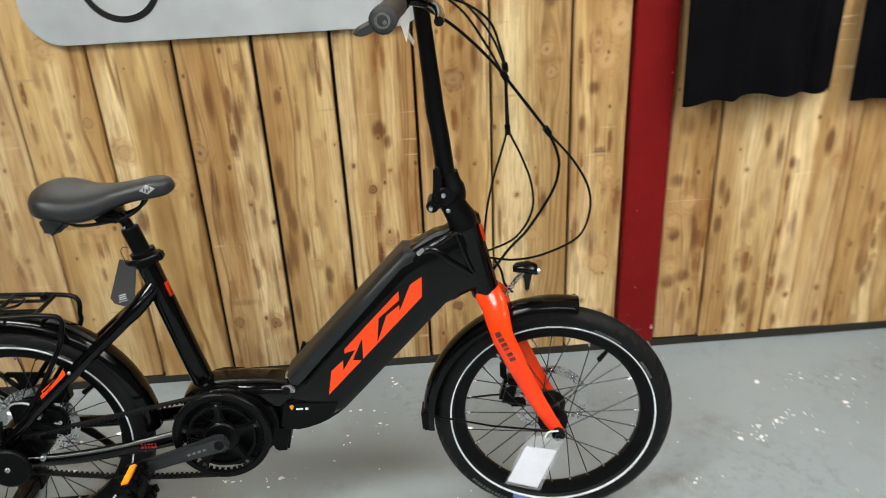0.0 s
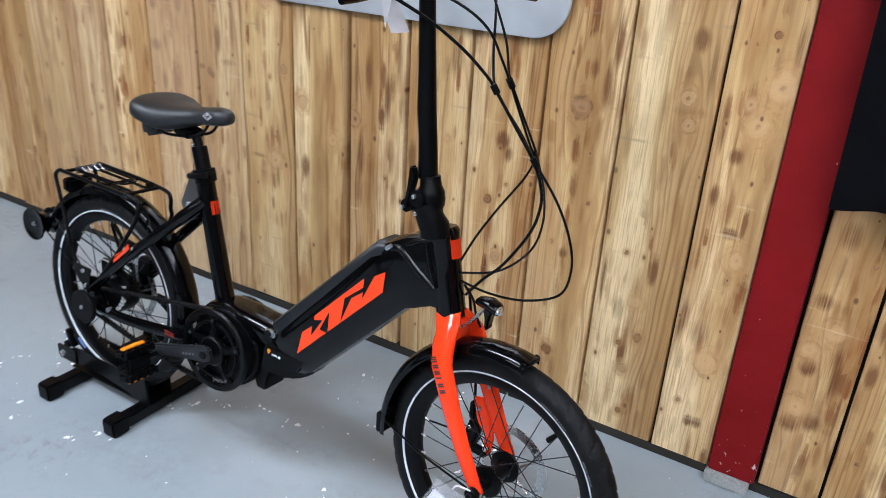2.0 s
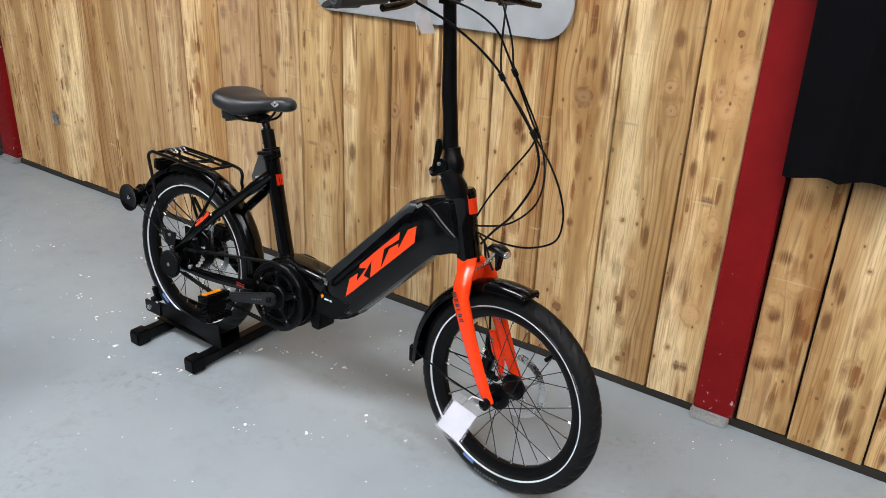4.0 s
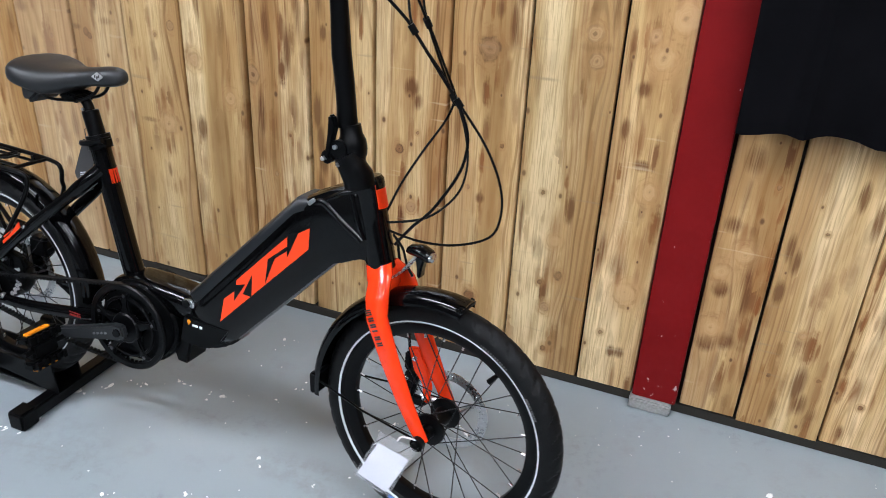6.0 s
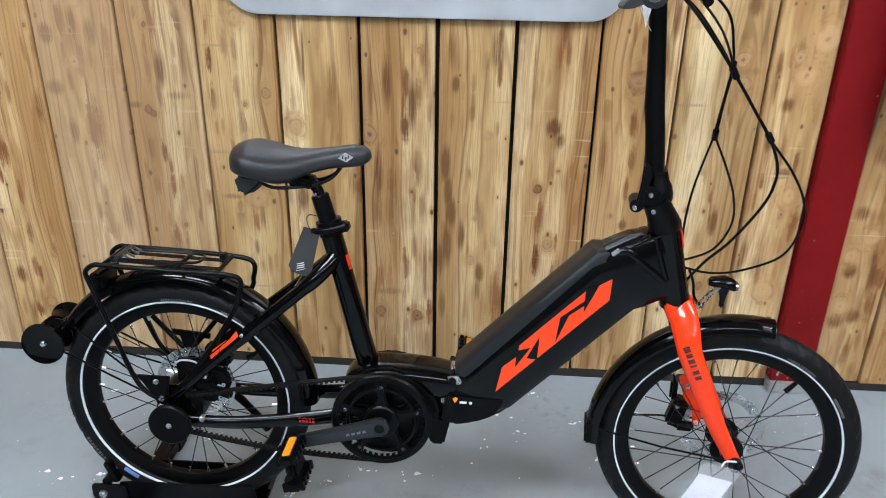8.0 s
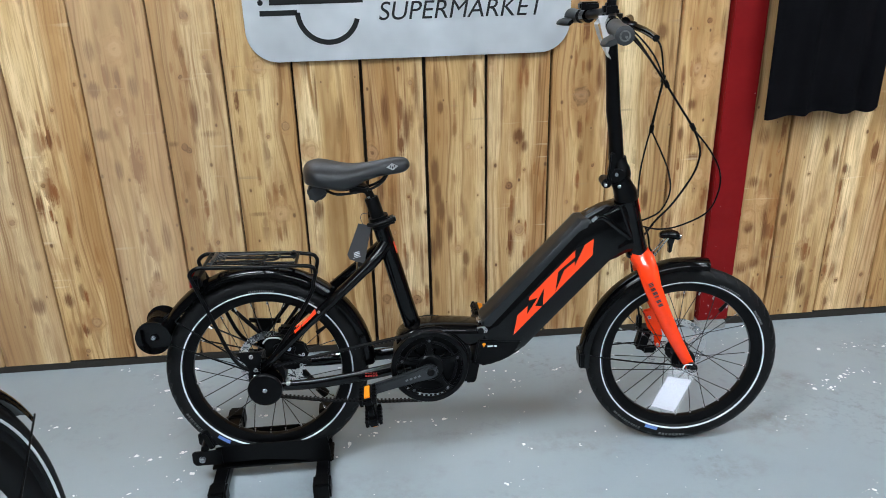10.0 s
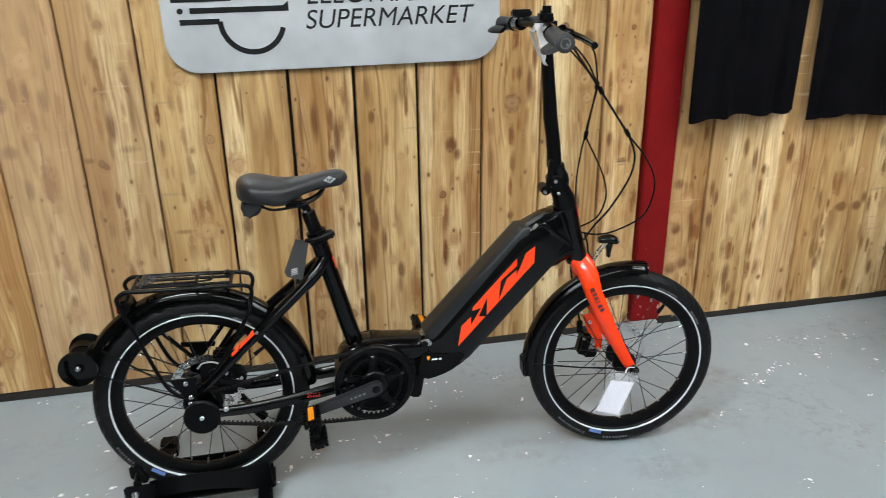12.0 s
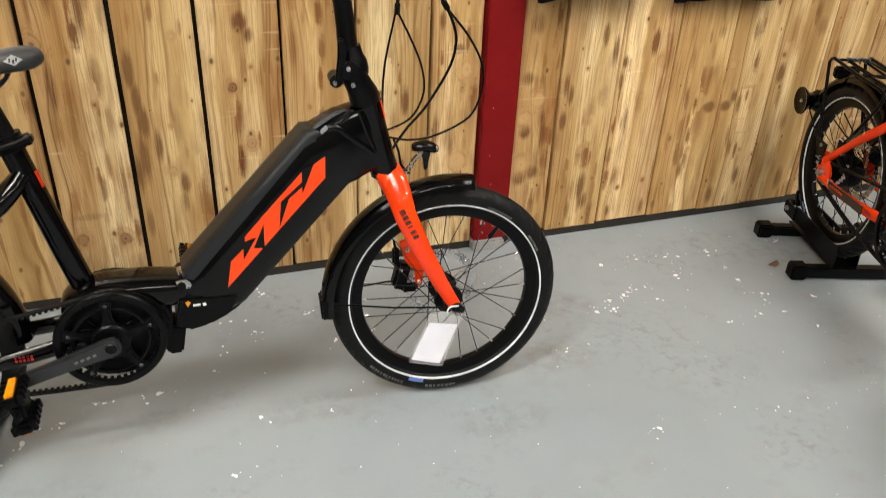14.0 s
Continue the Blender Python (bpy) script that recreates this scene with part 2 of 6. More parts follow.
def floor_material():
    """Grey floor paint: broad scuffs and dull patches, fine grit, painted-in dark patches for grime and bike shadow."""
    m, nt, b = fresh("grey_floor_paint")
    v = coords(nt)
    broad, mid, grit = noise_tex(nt, v, 1.3, 4), noise_tex(nt, v, 9, 5, 0.65), noise_tex(nt, v, 320, 2)
    base = ramp(nt, broad, [(0.3, (0.263, 0.298, 0.322)), (0.7, (0.330, 0.370, 0.393))])
    base = mix(nt, ramp(nt, mid, [(0.56, (0, 0, 0)), (0.8, (0.5, 0.5, 0.5))]), base, (0.24, 0.235, 0.23))
    base = mix(nt, math_node(nt, "MULTIPLY", grit, 0.16), base, (0.2, 0.2, 0.2))
    scuff = math_node(nt, "MULTIPLY", ramp(nt, noise_tex(nt, v, 3.1, 3, 0.5), [(0.52, (0, 0, 0)), (0.66, (1, 1, 1))]), ramp(nt, noise_tex(nt, v, 38, 5, 0.7), [(0.50, (0, 0, 0)), (0.66, (0.42, 0.42, 0.42))]))
    base = mix(nt, scuff, base, (0.13, 0.125, 0.115))
    sep = nt.nodes.new("ShaderNodeSeparateXYZ")
    nt.links.new(v, sep.inputs[0])
    # dark patches round the bike: grime plus its floor shadow, painted into the colour
    shade_smear = ramp(nt, noise_tex(nt, v, 26, 5, 0.7), [(0.40, (0, 0, 0)), (0.66, (1, 1, 1))])
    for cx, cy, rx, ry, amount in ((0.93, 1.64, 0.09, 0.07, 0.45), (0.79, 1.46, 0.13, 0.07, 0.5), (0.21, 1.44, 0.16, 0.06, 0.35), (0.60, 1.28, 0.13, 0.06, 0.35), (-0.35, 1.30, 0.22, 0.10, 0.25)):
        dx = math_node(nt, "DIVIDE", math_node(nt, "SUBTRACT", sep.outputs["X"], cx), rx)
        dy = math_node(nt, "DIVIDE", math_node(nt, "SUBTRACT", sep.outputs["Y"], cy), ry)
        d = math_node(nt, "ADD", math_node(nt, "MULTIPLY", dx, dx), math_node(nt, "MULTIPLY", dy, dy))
        worn = math_node(nt, "MULTIPLY", math_node(nt, "MULTIPLY", ramp(nt, d, [(0.1, (1, 1, 1)), (1.0, (0, 0, 0))]), shade_smear), amount)
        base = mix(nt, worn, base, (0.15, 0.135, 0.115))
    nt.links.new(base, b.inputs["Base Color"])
    nt.links.new(ramp(nt, mid, [(0.3, (0.30, 0.30, 0.30)), (0.7, (0.48, 0.48, 0.48))]), b.inputs["Roughness"])
    b.inputs["Specular IOR Level"].default_value = 0.4
    relief = math_node(nt, "ADD", math_node(nt, "MULTIPLY", grit, 0.3), mid)
    nt.links.new(bump(nt, relief, 0.12, 0.002), b.inputs["Normal"])
    return m


def red_steel_material():
    """Dark red paint on steel with small pale chips, thicker near the foot."""
    m, nt, b = fresh("red_steel_paint")
    v = coords(nt)
    tone, chips = noise_tex(nt, v, 7, 4), noise_tex(nt, mapped(nt, v, (1, 1, 0.6)), 75, 3, 0.6)
    sep = nt.nodes.new("ShaderNodeSeparateXYZ")
    nt.links.new(v, sep.inputs[0])
    foot = ramp(nt, sep.outputs["Z"], [(0.0, (0.1, 0.1, 0.1)), (0.1, (0.085, 0.085, 0.085)), (0.3, (0.0, 0.0, 0.0))])
    chip = ramp(nt, math_node(nt, "ADD", chips, foot), [(0.74, (0, 0, 0)), (0.77, (1, 1, 1))])
    base = ramp(nt, tone, [(0.3, (0.165, 0.0045, 0.005)), (0.7, (0.215, 0.007, 0.008))])
    nt.links.new(mix(nt, chip, base, (0.55, 0.45, 0.42)), b.inputs["Base Color"])
    b.inputs["Roughness"].default_value = 0.5
    b.inputs["Specular IOR Level"].default_value = 0.14
    nt.links.new(bump(nt, tone, 0.15, 0.002), b.inputs["Normal"])
    return m


def brushed_material():
    """Brushed aluminium sheet."""
    m, nt, b = fresh("brushed_aluminium")
    v = coords(nt)
    brush, cloud = noise_tex(nt, mapped(nt, v, (3, 1, 500)), 1.0, 3), noise_tex(nt, v, 5, 3)
    base = ramp(nt, cloud, [(0.3, (0.66, 0.67, 0.69)), (0.7, (0.86, 0.87, 0.89))])
    nt.links.new(base, b.inputs["Base Color"])
    b.inputs["Metallic"].default_value = 0.8
    nt.links.new(math_node(nt, "ADD", math_node(nt, "MULTIPLY", brush, 0.2), 0.32), b.inputs["Roughness"])
    nt.links.new(bump(nt, brush, 0.1, 0.0005), b.inputs["Normal"])
    return m


def cloth_material():
    m, nt, b = fresh("black_cotton")
    v = coords(nt)
    knit, broad = noise_tex(nt, mapped(nt, v, (900, 900, 500)), 1.0, 2), noise_tex(nt, v, 9, 3)
    base = ramp(nt, broad, [(0.3, (0.0022, 0.0021, 0.0029)), (0.7, (0.0042, 0.0040, 0.0052))])
    nt.links.new(base, b.inputs["Base Color"])
    b.inputs["Roughness"].default_value = 0.9
    b.inputs["Specular IOR Level"].default_value = 0.06
    nt.links.new(bump(nt, knit, 0.3, 0.0006), b.inputs["Normal"])
    return m


def clear_material():
    m, nt, b = fresh("clear_plastic_film")
    b.inputs["Base Color"].default_value = (0.95, 0.96, 0.98, 1)
    b.inputs["Roughness"].default_value = 0.12
    b.inputs["Transmission Weight"].default_value = 0.9
    b.inputs["IOR"].default_value = 1.05
    return m


def glow_material(strength):
    m, nt, b = fresh("lit_diffuser")
    b.inputs["Base Color"].default_value = (0.9, 0.9, 0.9, 1)
    b.inputs["Emission Color"].default_value = (1.0, 0.965, 0.92, 1)
    b.inputs["Emission Strength"].default_value = strength
    return m


PINE, FLOOR, RED, BRUSHED, CLOTH, CLEAR = plank_material(), floor_material(), red_steel_material(), brushed_material(), cloth_material(), clear_material()
GLOSS = plain("gloss_black_paint", (0.0012, 0.0012, 0.0014), 0.07, vary=0.2, scale=8, spec=0.27)
SATIN = plain("satin_black_metal", (0.0014, 0.0014, 0.0017), 0.34, vary=0.2, spec=0.15)
PLASTIC = plain("black_plastic", (0.0022, 0.0022, 0.0025), 0.40, vary=0.25, bumpy=0.15, spec=0.11)
BATTERY = plain("battery_shell", (0.0088, 0.0102, 0.0120), 0.40, vary=0.15, scale=30, bumpy=0.1, spec=0.4)
RUBBER = plain("tyre_rubber", (0.0062, 0.0062, 0.0066), 0.52, vary=0.3, scale=60, bumpy=0.3, spec=0.16)
SEAT = plain("grey_saddle_vinyl", (0.0105, 0.011, 0.0125), 0.44, vary=0.15, scale=70, bumpy=0.35)
CRANK = plain("dark_grey_anodised", (0.032, 0.034, 0.037), 0.42, 0.5, vary=0.12)
ORANGE = plain("orange_gloss_paint", (0.92, 0.048, 0.005), 0.12, vary=0.05, scale=12, spec=0.4)
DECAL = plain("orange_decal", (0.93, 0.058, 0.007), 0.42, vary=0.05, spec=0.3)
STEEL = plain("bare_steel", (0.55, 0.55, 0.56), 0.28, 1.0, vary=0.15)
TIN = plain("zinc_plate", (0.42, 0.42, 0.42), 0.38, 0.2, vary=0.15)
DARKSTEEL = plain("dark_steel", (0.10, 0.10, 0.105), 0.35, 0.9, vary=0.2)
SPOKE = plain("black_spoke", (0.02, 0.02, 0.021), 0.35, 0.6)
STRIPE = plain("reflective_stripe", (0.72, 0.75, 0.77), 0.4, vary=0.06)
BLUE = plain("blue_tyre_mark", (0.12, 0.2, 0.5), 0.5)
PALE = plain("pale_print", (0.10, 0.10, 0.10), 0.6, vary=0.5, scale=60)
DARKPRINT = plain("dark_print", (0.02, 0.012, 0.012), 0.4)
GREYPRINT = plain("grey_print", (0.13, 0.135, 0.14), 0.5)
REDPRINT = plain("dull_red_print", (0.26, 0.014, 0.010), 0.5)
TAGGREY = plain("grey_card", (0.042, 0.041, 0.042), 0.6, vary=0.08)
WHITE = plain("white_paper", (0.72, 0.71, 0.72), 0.7, vary=0.05, scale=15)
PINKISH = plain("printed_paper", (0.50, 0.49, 0.53), 0.7, vary=0.14, scale=60)
AMBER = plain("amber_reflector", (0.85, 0.30, 0.01), 0.25, vary=0.1)
REDLENS = plain("red_lens", (0.35, 0.01, 0.012), 0.2)
GREYRUB = plain("grey_rubber", (0.015, 0.0155, 0.017), 0.6)
LENS = plain("silver_reflector", (0.7, 0.7, 0.72), 0.15, 0.9)
INK = plain("black_cut_out", (0.008, 0.008, 0.008), 0.3)
BACKING = plain("dark_backing_board", (0.02, 0.016, 0.012), 0.9, vary=0.3)
CHIP = plain("white_paint_flecks", (0.86, 0.86, 0.85), 0.6, vary=0.15)
PLASTER = plain("dark_grey_plaster", (0.11, 0.11, 0.11), 0.85, vary=0.06, scale=6, bumpy=0.2)
CEILING = plain("ceiling_board", (0.40, 0.395, 0.385), 0.9, vary=0.05, scale=5)
CONCRETE = plain("grey_mortar", (0.30, 0.30, 0.29), 0.85, vary=0.25, scale=25, bumpy=0.5)
LEAF = plain("dry_brown_scrap", (0.17, 0.10, 0.05), 0.8, vary=0.3)
GLOW = glow_material(LAMP)


# ---- mesh helpers ----
def part(name, bm, material, parent=None, label="", smooth=True):
    """Links a bmesh as one mesh object, under a thing or a part."""
    bmesh.ops.recalc_face_normals(bm, faces=bm.faces)
    me = bpy.data.meshes.new(name)
    bm.to_mesh(me)
    bm.free()
    me.materials.append(material)
    if smooth:
        me.shade_smooth()
        me.set_sharp_from_angle(angle=radians(38))
    ob = new(name, me)
    if parent is not None:
        ob.parent = parent
    if label:
        ob["label"] = label
    return ob


def pieces(name, bm, material, parent, label="", smooth=True):
    """Every separate piece of a bmesh becomes a part of its own."""
    bm.verts.ensure_lookup_table()
    left, made = set(bm.verts), []
    while left:
        todo = [left.pop()]
        isle = set(todo)
        while todo:
            for e in todo.pop().link_edges:
                for v in e.verts:
                    if v in left:
                        left.discard(v)
                        isle.add(v)
                        todo.append(v)
        one, idx = bmesh.new(), {}
        for v in sorted(isle, key=lambda w: w.index):
            idx[v] = one.verts.new(v.co)
        for f in {f for v in isle for f in v.link_faces}:
            one.faces.new([idx[v] for v in f.verts])
        made.append(part(name, one, material, parent, label, smooth))
    bm.free()
    made.sort(key=lambda o: tuple(round(c, 4) for c in o.data.vertices[0].co))
    return made


def share(name, src, parent, m=None, label=""):
    """Another object on the mesh of src."""
    ob = new(name, src.data)
    ob.parent = parent
    if m is not None:
        ob.matrix_basis = m
    if label:
        ob["label"] = label
    return ob


def BM():
    return bmesh.new()


def skin(bm, rings, closed=True, cap=True):
    """Faces between rings of points."""
    vs = [[bm.verts.new(p) for p in r] for r in rings]
    n = len(vs[0])
    for a, c in zip(vs, vs[1:]):
        for i in range(n if closed else n - 1):
            j = (i + 1) % n
            bm.faces.new((a[i], a[j], c[j], c[i]))
    if cap and closed:
        bm.faces.new(vs[0][::-1])
        bm.faces.new(vs[-1])
    return bm


def curve(pts, k=6):
    """Points of a smooth line through pts."""
    P = [Vector(p) for p in pts]
    out = []
    for i in range(len(P) - 1):
        a, b, c, d = P[max(i - 1, 0)], P[i], P[i + 1], P[min(i + 2, len(P) - 1)]
        for s in range(k):
            t = s / k
            out.append(0.5 * ((2 * b) + (c - a) * t + (2 * a - 5 * b + 4 * c - d) * t * t + (3 * b - a - 3 * c + d) * t ** 3))
    return out + [P[-1]]


def tube(bm, pts, r, seg=10, cap=True):
    """A round tube along pts; r is a radius or one for each point."""
    P = [Vector(p) for p in pts]
    R = r if isinstance(r, (list, tuple)) else [r] * len(P)
    rings, up = [], None
    for i, p in enumerate(P):
        t = (P[min(i + 1, len(P) - 1)] - P[max(i - 1, 0)]).normalized()
        if up is None:
            up = t.orthogonal().normalized()
        up = (up - t * up.dot(t)).normalized()
        side = t.cross(up)
        rings.append([p + R[i] * (math.cos(2 * math.pi * k / seg) * up + math.sin(2 * math.pi * k / seg) * side) for k in range(seg)])
    return skin(bm, rings, True, cap)


def lathe(bm, prof, c=(0, 0), n=64, closed=True):
    """Turns a profile of (radius, y) round the y axis at (x, z)."""
    rings = [[(c[0] + r * math.cos(2 * math.pi * i / n), y, c[1] + r * math.sin(2 * math.pi * i / n)) for r, y in prof] for i in range(n)]
    vs = [[bm.verts.new(p) for p in r] for r in rings]
    m = len(prof)
    for i in range(n):
        a, b = vs[i], vs[(i + 1) % n]
        for j in range(m if closed else m - 1):
            bm.faces.new((a[j], a[(j + 1) % m], b[(j + 1) % m], b[j]))
    return bm


def disc(bm, c, r, y0, y1, n=32, edge=0.001):
    """A solid disc across y with softened rims."""
    rings = []
    for rr, y in ((r - edge, y0), (r, y0 + edge), (r, y1 - edge), (r - edge, y1)):
        rings.append([(c[0] + rr * math.cos(2 * math.pi * i / n), y, c[1] + rr * math.sin(2 * math.pi * i / n)) for i in range(n)])
    return skin(bm, rings)


def prism(bm, poly, y0, y1, soft=0.0, seg=2):
    """A plate cut to the outline poly of (x, z), from y0 to y1."""
    a = [bm.verts.new((x, y0, z)) for x, z in poly]
    b = [bm.verts.new((x, y1, z)) for x, z in poly]
    n = len(poly)
    made = [bm.faces.new(a), bm.faces.new(b[::-1])]
    for i in range(n):
        made.append(bm.faces.new((a[i], b[i], b[(i + 1) % n], a[(i + 1) % n])))
    if soft:
        edges = {e for f in made for e in f.edges}
        bmesh.ops.recalc_face_normals(bm, faces=made)
        bmesh.ops.bevel(bm, geom=list(edges), offset=soft, segments=seg, affect="EDGES", clamp_overlap=True)
    return bm


def box(bm, c, s, soft=0.0, m=None):
    """A block at c with the sizes s."""
    r = bmesh.ops.create_cube(bm, size=1.0)
    bmesh.ops.scale(bm, vec=s, verts=r["verts"])
    if soft:
        e = {e for v in r["verts"] for e in v.link_edges}
        r2 = bmesh.ops.bevel(bm, geom=list(e), offset=soft, segments=2, affect="EDGES", clamp_overlap=True)
        vs = list({v for f in r2["faces"] for v in f.verts} | {v for v in r["verts"] if v.is_valid})
    else:
        vs = r["verts"]
    if m is not None:
        bmesh.ops.transform(bm, matrix=m, verts=vs)
    bmesh.ops.translate(bm, vec=c, verts=vs)
    return bm


def section(c, up, h, b, power=4, n=20):
    """A rounded-rectangle ring across the bike plane at c=(x, z): up is its long way, h and b its half sizes."""
    U = Vector((up[0], 0, up[1])).normalized()
    out = []
    for i in range(n):
        a = 2 * math.pi * i / n
        ca, sa = math.cos(a), math.sin(a)
        q = (abs(ca) ** power + abs(sa) ** power) ** (-1 / power)
        out.append(Vector((c[0], 0, c[1])) + U * (h * q * ca) + Vector((0, b * q * sa, 0)))
    return out


def holder(name, m, label, category, group=""):
    return_ob = new(name)
    return_ob.empty_display_size = 0.1
    return_ob.matrix_world = m
    return tagged(return_ob, label, category, group)


# ---- the room ----
WALL_Y = 2.0
bm = BM()
box(bm, (0.3, -0.8, -0.05), (9.0, 6.2, 0.1))
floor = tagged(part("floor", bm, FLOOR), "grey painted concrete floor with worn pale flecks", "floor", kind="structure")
bm = BM()
box(bm, (0.3, WALL_Y + 0.12, 1.5), (9.0, 0.18, 3.0))
wall_north = tagged(part("wall_north", bm, BACKING), "board wall clad in upright scorched pine planks", "wall", kind="structure")
bm = BM()
box(bm, (0.3, WALL_Y + 0.0145, 0.0115), (8.9, 0.031, 0.023), 0.001)
tagged(part("baseboard", bm, BACKING), "low black strip under the pine planks", "baseboard", kind="structure")
for nm, c, s in (("wall_south", (0.3, -3.9, 1.5), (9.0, 0.15, 3.0)), ("wall_west", (-4.2, -0.8, 1.5), (0.15, 6.2, 3.0)), ("wall_east", (4.8, -0.8, 1.5), (0.15, 6.2, 3.0))):
    bm = BM()
    box(bm, c, s)
    tagged(part(nm, bm, PLASTER), "plain dark grey shop wall", "wall", kind="structure")
bm = BM()
box(bm, (0.3, -0.8, 3.05), (9.0, 6.2, 0.1))
tagged(part("ceiling", bm, CEILING), "plain pale ceiling boards", "ceiling", kind="structure")


def ceiling_light():
    root = holder("ceiling_light", pose(0, 0, 0), "long white ceiling light with a glowing diffuser", "ceiling light", "ceiling lights")
    bm = BM()
    box(bm, (0, 0, -0.02), (1.5, 0.26, 0.04), 0.004)
    part("housing", bm, PLASTER, root)
    bm = BM()
    box(bm, (0, 0, -0.05), (1.44, 0.2, 0.02), 0.004)
    part("diffuser", bm, GLOW, root, "glowing white diffuser")
    return root


first = ceiling_light()
first.matrix_basis = pose(-1.1, 0.3, 3.0)
for lx, ly in ((-1.1, -0.1), (2.1, 0.8), (2.1, -0.5), (-1.6, -2.7), (0.5, -2.7), (2.6, -2.7)):
    copy_thing(first, pose(lx, ly, 3.0))


# ---- posts ----
def post(x0, x1):
    root = holder("steel_post", pose((x0 + x1) / 2, WALL_Y - 0.006, 0), "dark red painted steel post with chipped foot", "post", "red steel posts")
    w = x1 - x0
    bm = BM()
    box(bm, (0, 0.01, 1.515), (w, 0.05, 2.97), 0.003)
    part("column", bm, RED, root)
    bm = BM()
    box(bm, (-0.006, 0.004, 0.015), (w - 0.004, 0.062, 0.03), 0.004)
    part("base", bm, CONCRETE, root, "grey mortar foot with bare edges")
    return root


post(0.793, 0.895)
post(-2.68, -2.56)


# ---- the bike: wheels ----
def tyre_mesh(R, half):
    """Tyre with a grooved tread, turned round y."""
    n, prof = 504, []
    for i in range(26):
        a = math.pi * (-0.36 + 1.72 * i / 25)
        prof.append((a, R - half + half * math.sin(a), -half * 1.0 * math.cos(a)))
    bm = BM()
    rings = []
    for k in range(n):
        th = 2 * math.pi * k / n
        ring = []
        for a, r, y in prof:
            s = (a - math.pi / 2) / (math.pi / 2)
            d = 0.0
            if abs(s) < 0.62:
                ph = (th * 42 / (2 * math.pi) + abs(s) * 1.1 + (0.5 if s > 0 else 0)) % 1.0
                if ph < 0.2 and abs(s) > 0.08:
                    d = 0.0032
            elif 0.66 < abs(s) < 0.72:
                d = 0.0012
            ring.append(((r - d) * math.cos(th), y, (r - d) * math.sin(th)))
        rings.append(ring)
    vs = [[bm.verts.new(p) for p in r] for r in rings]
    m = len(prof)
    for i in range(n):
        p, q = vs[i], vs[(i + 1) % n]
        for j in range(m):
            bm.faces.new((p[j], p[(j + 1) % m], q[(j + 1) % m], q[j]))
    return bm


def arc_marks(bm, R0, R1, y, spans):
    """Small raised marks on a ring between two radii; spans are (start, end) degrees."""
    for a0, a1 in spans:
        k = max(1, int(abs(a1 - a0) / 3))
        for i in range(k):
            b0, b1 = radians(a0 + (a1 - a0) * i / k), radians(a0 + (a1 - a0) * (i + 1) / k)
            pts = [(R0, b0), (R1, b0), (R1, b1), (R0, b1)]
            prism(bm, [(r * math.cos(b), r * math.sin(b)) for r, b in pts], y - 0.0004, y + 0.0004)
    return bm


def word_spans(start, count, step, width, rnd):
    out, a = [], start
    for i in range(count):
        out.append((a, a + width * rnd.uniform(0.6, 1.0)))
        a += step
    return out


def flank_marks(rim, R, half, rnd, top=52, line=0.033):
    """Worn marks on the near flank of a tyre, as plain bars."""
    bm = BM()
    rs, ys = R - half + 0.002, -half * 1.0
    near = R - line + 0.0035
    arc_marks(bm, near, near + 0.0050, ys, word_spans(top, 12, 1.4, 0.8, rnd) + word_spans(top - 27, 10, 1.2, 1.0, rnd))
    arc_marks(bm, rs, rs + 0.0055, ys, word_spans(222, 12, 1.9, 1.4, rnd) + word_spans(258, 8, 2.3, 1.8, rnd))
    pieces("letter_mark", bm, PALE, rim, "worn pale lettering on the tyre wall", smooth=False)
    bm = BM()
    arc_marks(bm, rs - 0.0135, rs - 0.005, -half * 0.985, [(247, 256)])
    part("blue_mark", bm, BLUE, rim, "blue band on the tyre wall", smooth=False)


